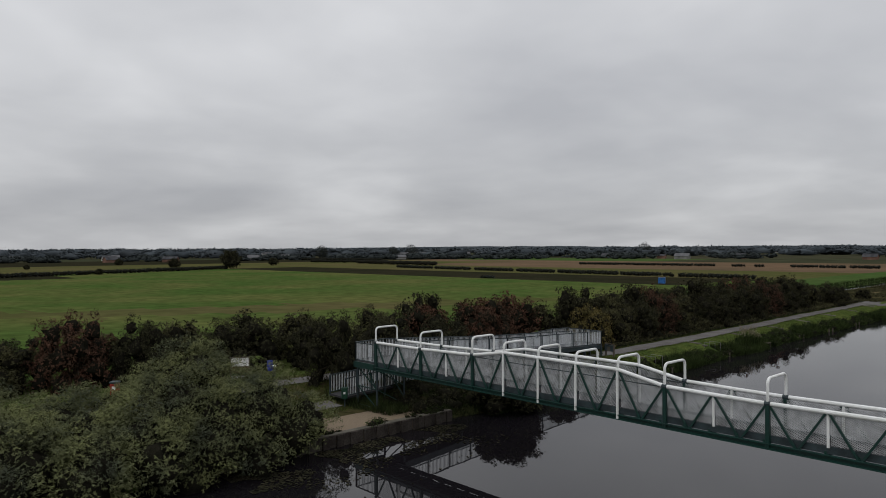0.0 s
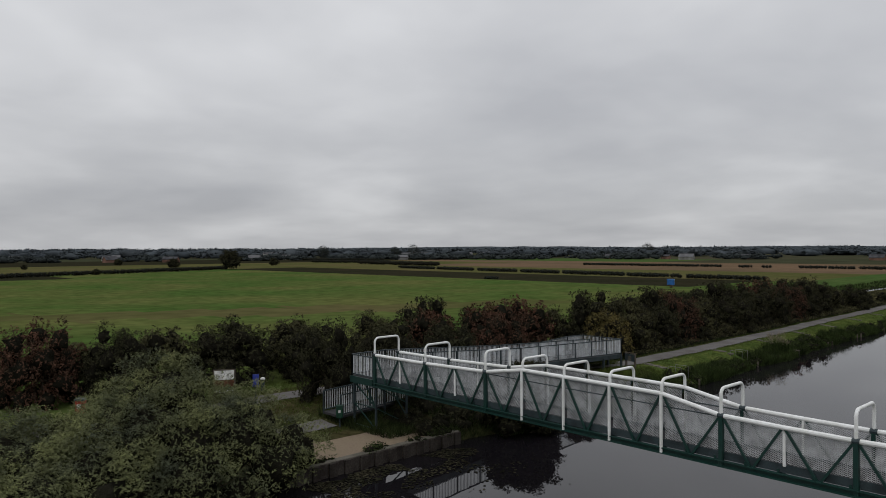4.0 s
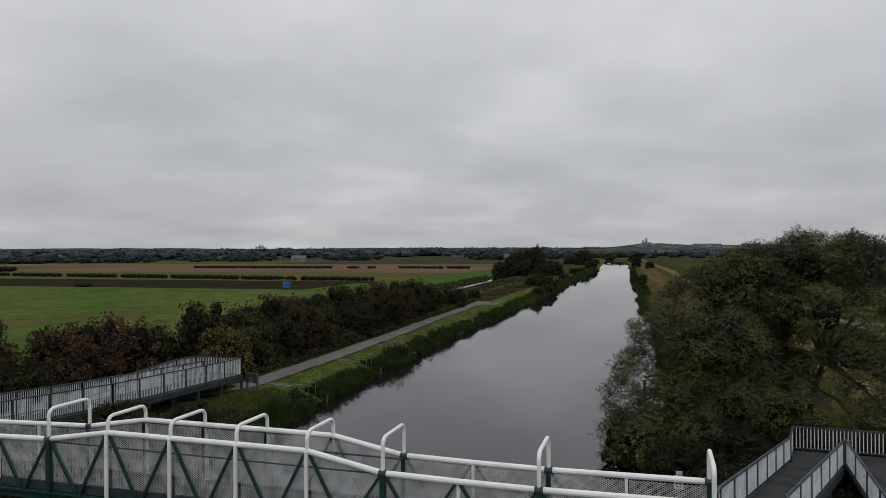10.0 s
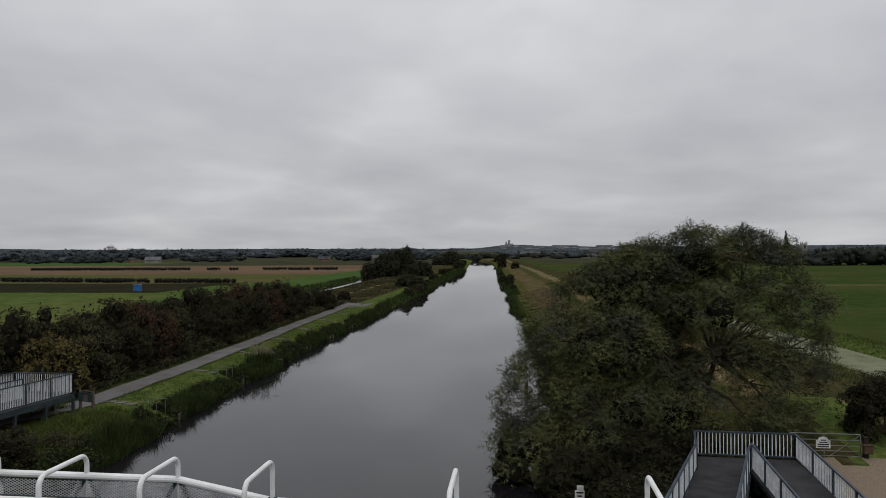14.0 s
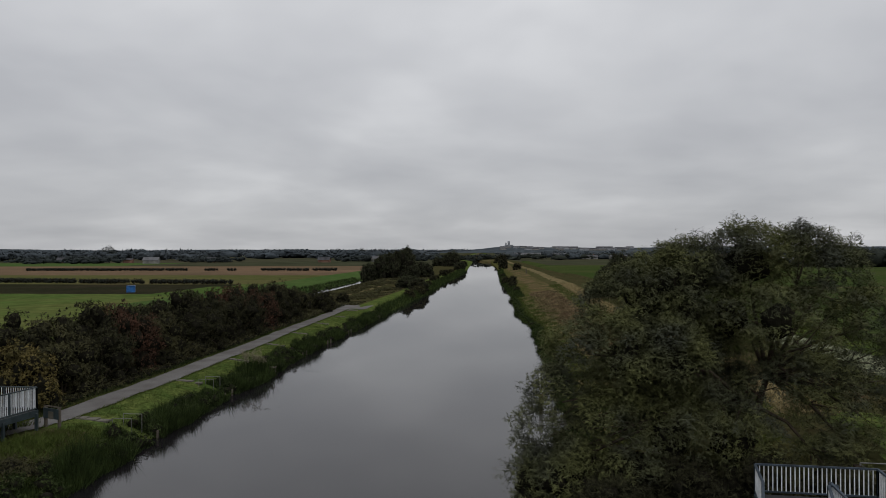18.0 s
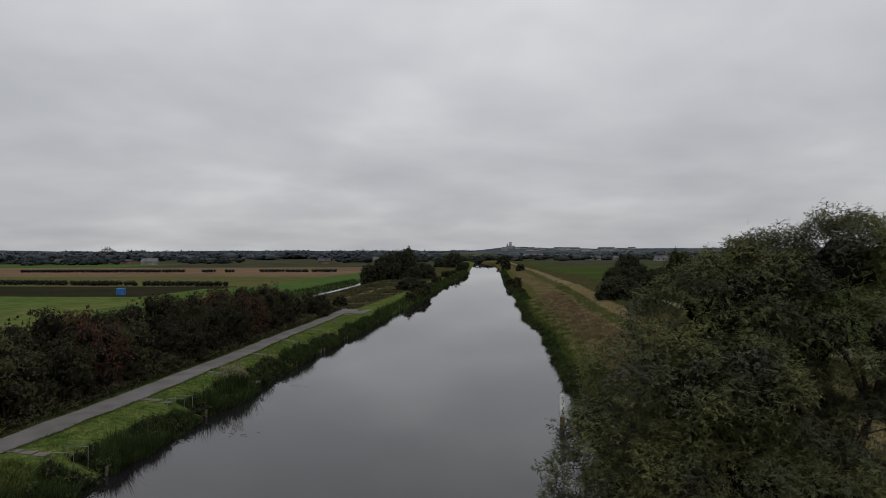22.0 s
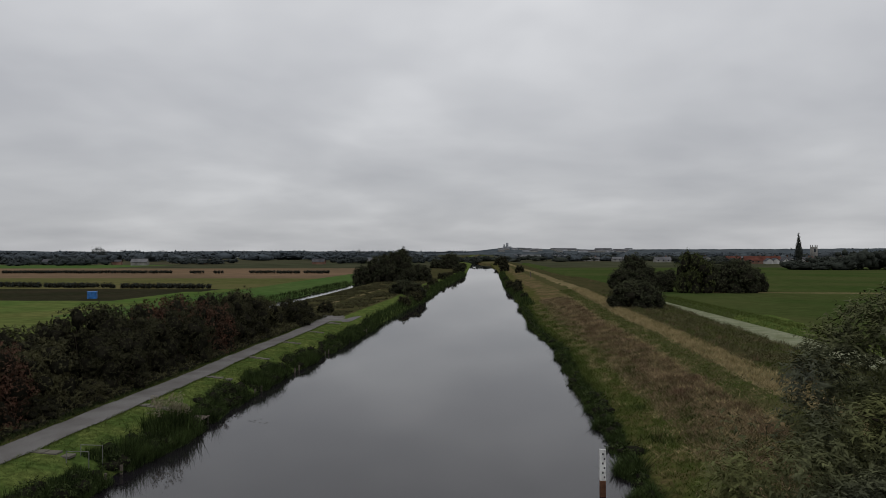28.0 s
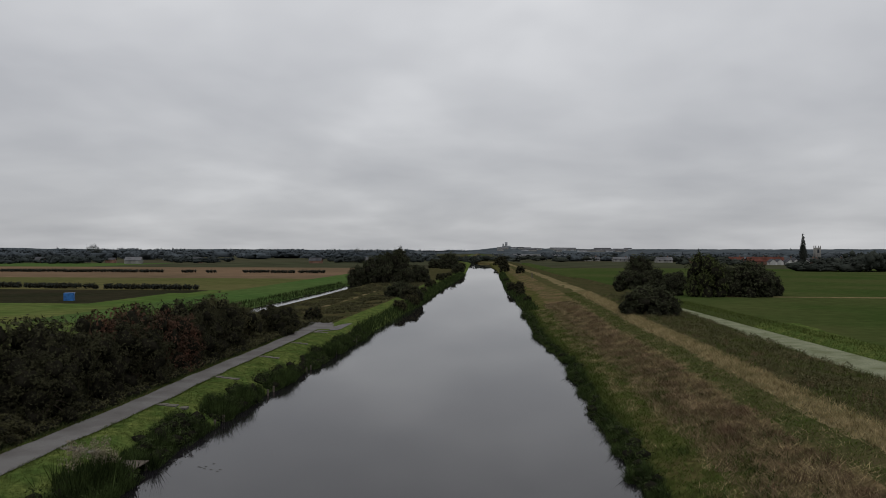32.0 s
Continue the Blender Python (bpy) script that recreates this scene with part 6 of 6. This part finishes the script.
for k, (x, y) in enumerate(((5.9, 46.5), (7, 33))):
    r = random.Random(k)
    verts, faces = [], []
    for j in range(8):
        a, b, i = x + r.gauss(0, .5), y + r.gauss(0, .35), len(verts)
        verts += [(a, b, .012), (a + .12, b + .02, .014), (a + .13, b + .07, .016), (a + .01, b + .06, .014)]
        faces.append((i, i + 1, i + 2, i + 3))
    stuff("water_plants", mesh_of("water_plants", verts, faces, PAD), "few floating leaves on the canal", "water plants")

# ---- angling pegs along the towpath ----
WOOD = material("grey_timber", (0.10, 0.085, 0.07), 0.9, vary=0.25, scale=2, fine=18, bump=0.4, tint=(0.10, 0.088, 0.07))
TIMBER = material("dark_timber", (0.045, 0.036, 0.028), 0.9, vary=0.3, scale=2, fine=18, bump=0.4)
METAL = material("pale_galvanised_rail", (0.17, 0.17, 0.165), 0.5, metal=0.3, vary=0.15, scale=3, fine=30, bump=0.05)
BOXWOOD = material("brown_timber", (0.085, 0.055, 0.040), 0.85, vary=0.25, scale=3, fine=20, bump=0.3)
RUST = material("rusty_steel", (0.13, 0.065, 0.04), 0.85, vary=0.3, scale=3, fine=25, bump=0.3)
for k, y in enumerate(PEGS):
    x0, x1 = lerp(PATHX, y) + 0.85, left_x(y) + 0.05
    peg = thing("angling_peg", pose(0, 0, 0), "concrete angling peg with a timber stage in the reeds", "angling peg", "angling pegs")
    m = min(3, int((x1 - x0 - 1.2) / 0.6))
    for j in range(m):
        xa = x0 + j * 0.6
        bm = bmesh.new()
        z = max(ground_z(xa + .3, y), 0.35)
        box(bm, xa, y - .24, z - .06, xa + .593, y + .24, z + .05, .01)
        part("paving_slab", bm, CONCRETE, peg)
    for j in range(7 if k == 2 else 0):
        bm = bmesh.new()
        xa = x1 - 1.25 + j * 0.18
        box(bm, xa, y - .65, .38, xa + .165, y + .65, .43)
        part("board", bm, WOOD, peg)
    for xa in (x1 - 1.2, x1 - .1):
        for yy in (-.6, .6):
            bm = bmesh.new()
            box(bm, xa - .05, y + yy - .05, -1.2, xa + .05, y + yy + .05, .40)
            part("stage_post", bm, WOOD, peg)
    if k in (0, 1):
        for yy in (-.5, .5):
            bm = bmesh.new()
            tube(bm, [(x1 - 1.9, y + yy, .3), (x1 - 1.9, y + yy, 1.25), (x1 - .9, y + yy, 1.25), (x1 - .9, y + yy, .2)], .020, 6)
            part("handrail", bm, METAL, peg, "pale tubular handrail")

# ---- boards, bins and signs ----
INK = material("dark_ink", (0.03, 0.03, 0.035), 0.7, vary=0.1, bump=0)
SIGNW = material("sign_white", (0.70, 0.70, 0.68), 0.5, vary=0.08, scale=3, fine=30, bump=0.05)
BLUE = material("blue_plastic", (0.025, 0.13, 0.36), 0.45, vary=0.12, scale=1.5, fine=12, bump=0.1)
SBLUE = material("sign_blue", (0.03, 0.05, 0.30), 0.5, vary=0.08, bump=0.05)
RED = material("bin_red", (0.32, 0.035, 0.02), 0.5, vary=0.12, scale=3, fine=20, bump=0.05)
BINGREEN = material("bin_green", (0.010, 0.048, 0.028), 0.5, vary=0.12, scale=3, fine=20, bump=0.05)


def text_bars(parent, w, h, rows, y, z0, fill=0.8, mat=None):
    rg = random.Random(rows * 7 + int(w * 100))
    for k in range(rows):
        bm = bmesh.new()
        lw = w * fill * rg.uniform(.6, 1)
        zz = z0 + h * (1 - (k + .5) / rows)
        box(bm, -lw / 2, y - .004, zz - h / rows * .22, lw / 2, y, zz + h / rows * .22)
        part("text_bar", bm, mat or INK, parent)


def post(parent, x, z0, z1, w=.05, mat=None, y=0.0):
    bm = bmesh.new()
    box(bm, x - w, y - w, z0, x + w, y + w, z1, .008)
    part("post", bm, mat or STEEL, parent)


def panel(parent, name, x0, x1, z0, z1, mat, y=-.05, label=""):
    bm = bmesh.new()
    box(bm, x0, y - .015, z0, x1, y + .015, z1, .006)
    return part(name, bm, mat, parent, label)


ntc = thing("notice_sign", pose(25.34, 12.95, 0), "white notice sign on a post at the water's edge", "sign")
post(ntc, 0, -1.0, 1.15, .03)
ntc_board = panel(ntc, "board", -.17, .17, .50, 1.02, SIGNW)
panel(ntc, "top_board", -.10, .14, 1.04, 1.19, SIGNW)
text_bars(ntc_board, .34, .48, 4, -.068, .52)

info = thing("information_board", pose(-0.05, 23.3, 1.05, 0, 0, -20), "dark timber information board beside the ramp", "sign")
post(info, -.5, -.4, 1.05, .06, WOOD)
post(info, .5, -.4, 1.05, .06, WOOD)
panel(info, "board", -.55, .55, .5, 1.0, STEEL, -.09)
panel(info, "cap", -.62, .62, 1.04, 1.10, WOOD, 0)
panel(info, "map", -.15, .2, .5, .85, CONCRETE, -.112)

bin1 = thing("litter_bin", pose(-10.0, -10.9, ground_z(-10.0, -10.9), 0, 0, 50), "red litter bin with a dark lid on a post", "bin")
post(bin1, 0, -.3, .75, .04)
bm = bmesh.new()
box(bm, -.22, -.18, .55, .22, .18, 1.2, .03)
bin_body = part("body", bm, RED, bin1)
bm = bmesh.new()
box(bm, -.25, -.21, 1.2, .25, .21, 1.32, .04)
part("lid", bm, STEEL, bin1, "dark lid")
panel(bin_body, "label_plate", -.1, .1, .85, 1.05, SIGNW, -.2)

bd = thing("notice_board", pose(-10.1, -3.2, ground_z(-10.1, -3.2) - 0.1, 0, 0, 62), "white notice board on two posts beside the path", "sign")
post(bd, -.55, -.3, 1.9, .05, WOOD)
post(bd, .55, -.3, 1.9, .05, WOOD)
back = panel(bd, "board", -.62, .62, .55, 1.95, WOOD, -.07)
panel(back, "header_panel", -.54, .54, 1.35, 1.88, SIGNW, -.09, "white upper panel")
panel(back, "picture_panel", -.54, .54, .95, 1.33, RUST, -.09, "faded brown picture panel")
panel(back, "green_band", -.54, .54, .76, .94, BINGREEN, -.09, "green lower band")
panel(back, "foot_panel", -.54, .54, .60, .75, SIGNW, -.09, "white foot panel")
bs = thing("waymark_sign", pose(-5.4, -3.7, ground_z(-5.4, -3.7), 0, 0, 58), "blue upright sign on a post beside the path", "sign")
post(bs, 0, -.3, 2.4, .035)
panel(bs, "plate", -.16, .16, 1.75, 2.4, SBLUE, -.05)
for x, y, t in ((-0.5, -0.7, 50),):
    b = thing("dog_bin", pose(x - 1.6, y, ground_z(x - 1.6, y), 0, 0, t), "dark green waste bin beside the ramp foot", "bin", "green bins")
    post(b, 0, -.3, .6, .04)
    bm = bmesh.new()
    box(bm, -.18, -.15, .45, .18, .15, 1.05, .04)
    dog_body = part("body", bm, BINGREEN, b)
    bm = bmesh.new()
    box(bm, -.2, -.17, 1.05, .2, .17, 1.12, .03)
    part("lid", bm, BINGREEN, b)
    panel(dog_body, "label_plate", -.06, .06, .75, .88, SIGNW, -.165)

bollard = thing("bollard", pose(-11.3, -0.1, ground_z(-11.3, -0.1)), "short dark bollard with a white cap", "bollard")
bm = bmesh.new()
tube(bm, [(0, 0, -.3), (0, 0, .7)], .11, 12)
part("shaft", bm, STEEL, bollard)
bm = bmesh.new()
tube(bm, [(0, 0, .7), (0, 0, .78), (0, 0, .82)], .15, 12, [.15, .15, .09])
part("cap", bm, SIGNW, bollard, "white cap")

tank = thing("water_tank", pose(-61.6, 138.2, ground_z(-61.6, 138.2) - 0.5, 0, 0, 25), "bright blue square tank on the field edge", "tank")
bm = bmesh.new()
box(bm, -.85, -.75, .12, .85, .75, 1.75, .06)
part("body", bm, BLUE, tank)
bm = bmesh.new()
box(bm, -.9, -.8, 1.75, .9, .8, 1.88, .04)
part("lid", bm, BLUE, tank)
bm = bmesh.new()
box(bm, -.9, -.8, -.2, .9, .8, .12, .02)
part("pallet", bm, WOOD, tank)

gauge = thing("depth_gauge", pose(23.75, 35.8, 0, 0, 0, 5), "white and black water gauge board on a rusty post", "gauge")
bm = bmesh.new()
box(bm, -.11, -.09, -1.5, .11, .09, .62, .01)
part("pile", bm, RUST, gauge, "rusty lower pile")
bm = bmesh.new()
box(bm, -.12, -.05, .62, .12, .03, 1.85, .01)
gauge_board = part("board", bm, SIGNW, gauge)
for k in range(6):
    bm = bmesh.new()
    sx = -.03 if k % 2 else .03
    box(bm, sx, -.056, .72 + k * .18, sx + .06, -.05, .80 + k * .18)
    part("gauge_mark", bm, INK, gauge_board)

gate = thing("field_gate", pose(33.9, 16.9, 1.0, 0, 0, -2), "galvanised six-bar field gate with a white sign", "gate")
for k in range(6):
    bm = bmesh.new()
    tube(bm, [(.1, 0, .2 + k * (.17 + .008 * k)), (2.75, 0, .2 + k * (.17 + .008 * k))], .015 if k < 5 else .022, 6)
    part("gate_bar", bm, METAL, gate)
for x in (.1, 1.4, 2.75):
    bm = bmesh.new()
    box(bm, x - .02, -.015, .16, x + .02, .015, 1.25)
    part("upright", bm, METAL, gate)
for a, b in (((.1, 1.22), (1.4, .2)), ((1.4, .2), (2.75, 1.22))):
    bm = bmesh.new()
    beam(bm, (a[0], .02, a[1]), (b[0], .02, b[1]), .03, .02)
    part("brace", bm, METAL, gate)
bm = bmesh.new()
rim = [(1.62, .68), (1.62, 1.0)] + [(1.35 + .2 * math.cos(radians(a)), 1.0 + .14 * math.sin(radians(a))) for a in range(0, 181, 20)] + [(1.08, 1.0), (1.08, .68)]
faces2 = [[bm.verts.new((x, y, z)) for x, z in rim] for y in (-.05, -.035)]
bm.faces.new(faces2[0][::-1])
bm.faces.new(faces2[1])
for k in range(len(rim)):
    j = (k + 1) % len(rim)
    bm.faces.new((faces2[0][k], faces2[0][j], faces2[1][j], faces2[1][k]))
bmesh.ops.recalc_face_normals(bm, faces=bm.faces[:])
sign_plate = part("sign_plate", bm, SIGNW, gate, "white sign plate with an arched top")
for k, (a, b) in enumerate(((1.14, 1.56), (1.14, 1.56), (1.2, 1.5), (1.26, 1.44))):
    panel(sign_plate, "text_bar", a, b, .73 + k * .085, .765 + k * .085, INK, -.062)
for x in (0, 2.95, 4.6):
    gp = thing("gate_post", pose(33.9 + x, 16.9 - x * .03, 1.0), "squat dark timber gate post", "post", "gate posts")
    bm = bmesh.new()
    box(bm, -.09, -.09, -.5, .09, .09, 1.12, .02)
    part("shaft", bm, TIMBER, gp)
    bm = bmesh.new()
    box(bm, -.11, -.11, 1.12, .11, .11, 1.17, .02)
    part("cap", bm, TIMBER, gp)
bm = bmesh.new()
post_box = thing("post_box", pose(36.85, 16.62, 1.55), "small brown box fixed to the gate post", "box")
box(bm, -.17, -.1, 0, .17, .1, .32, .015)
part("body", bm, BOXWOOD, post_box)
bm = bmesh.new()
box(bm, -.19, -.13, .32, .19, .12, .35, .008)
part("lid", bm, BOXWOOD, post_box)
bm = bmesh.new()
box(bm, -.03, -.005 + .1, .05, .03, .185, .3)
part("bracket", bm, TIMBER, post_box)
mk = thing("marker_post", pose(25.6, 245, ground_z(25.6, 245)), "dark timber post beside the bank-top track", "post")
bm = bmesh.new()
box(bm, -.16, -.16, -.4, .16, .16, 1.6, .02)
part("shaft", bm, WOOD, mk)
bm = bmesh.new()
box(bm, -.19, -.19, 1.6, .19, .19, 1.7, .02)
part("cap", bm, WOOD, mk)


# ---- fence bars, one by one ----
for parent, c, tall in BARS:
    ob = new("bar", BAR_MESH)
    ob.parent = parent
    ob.matrix_local = Matrix.Translation(c) @ Matrix.Diagonal((1, 1, tall, 1))
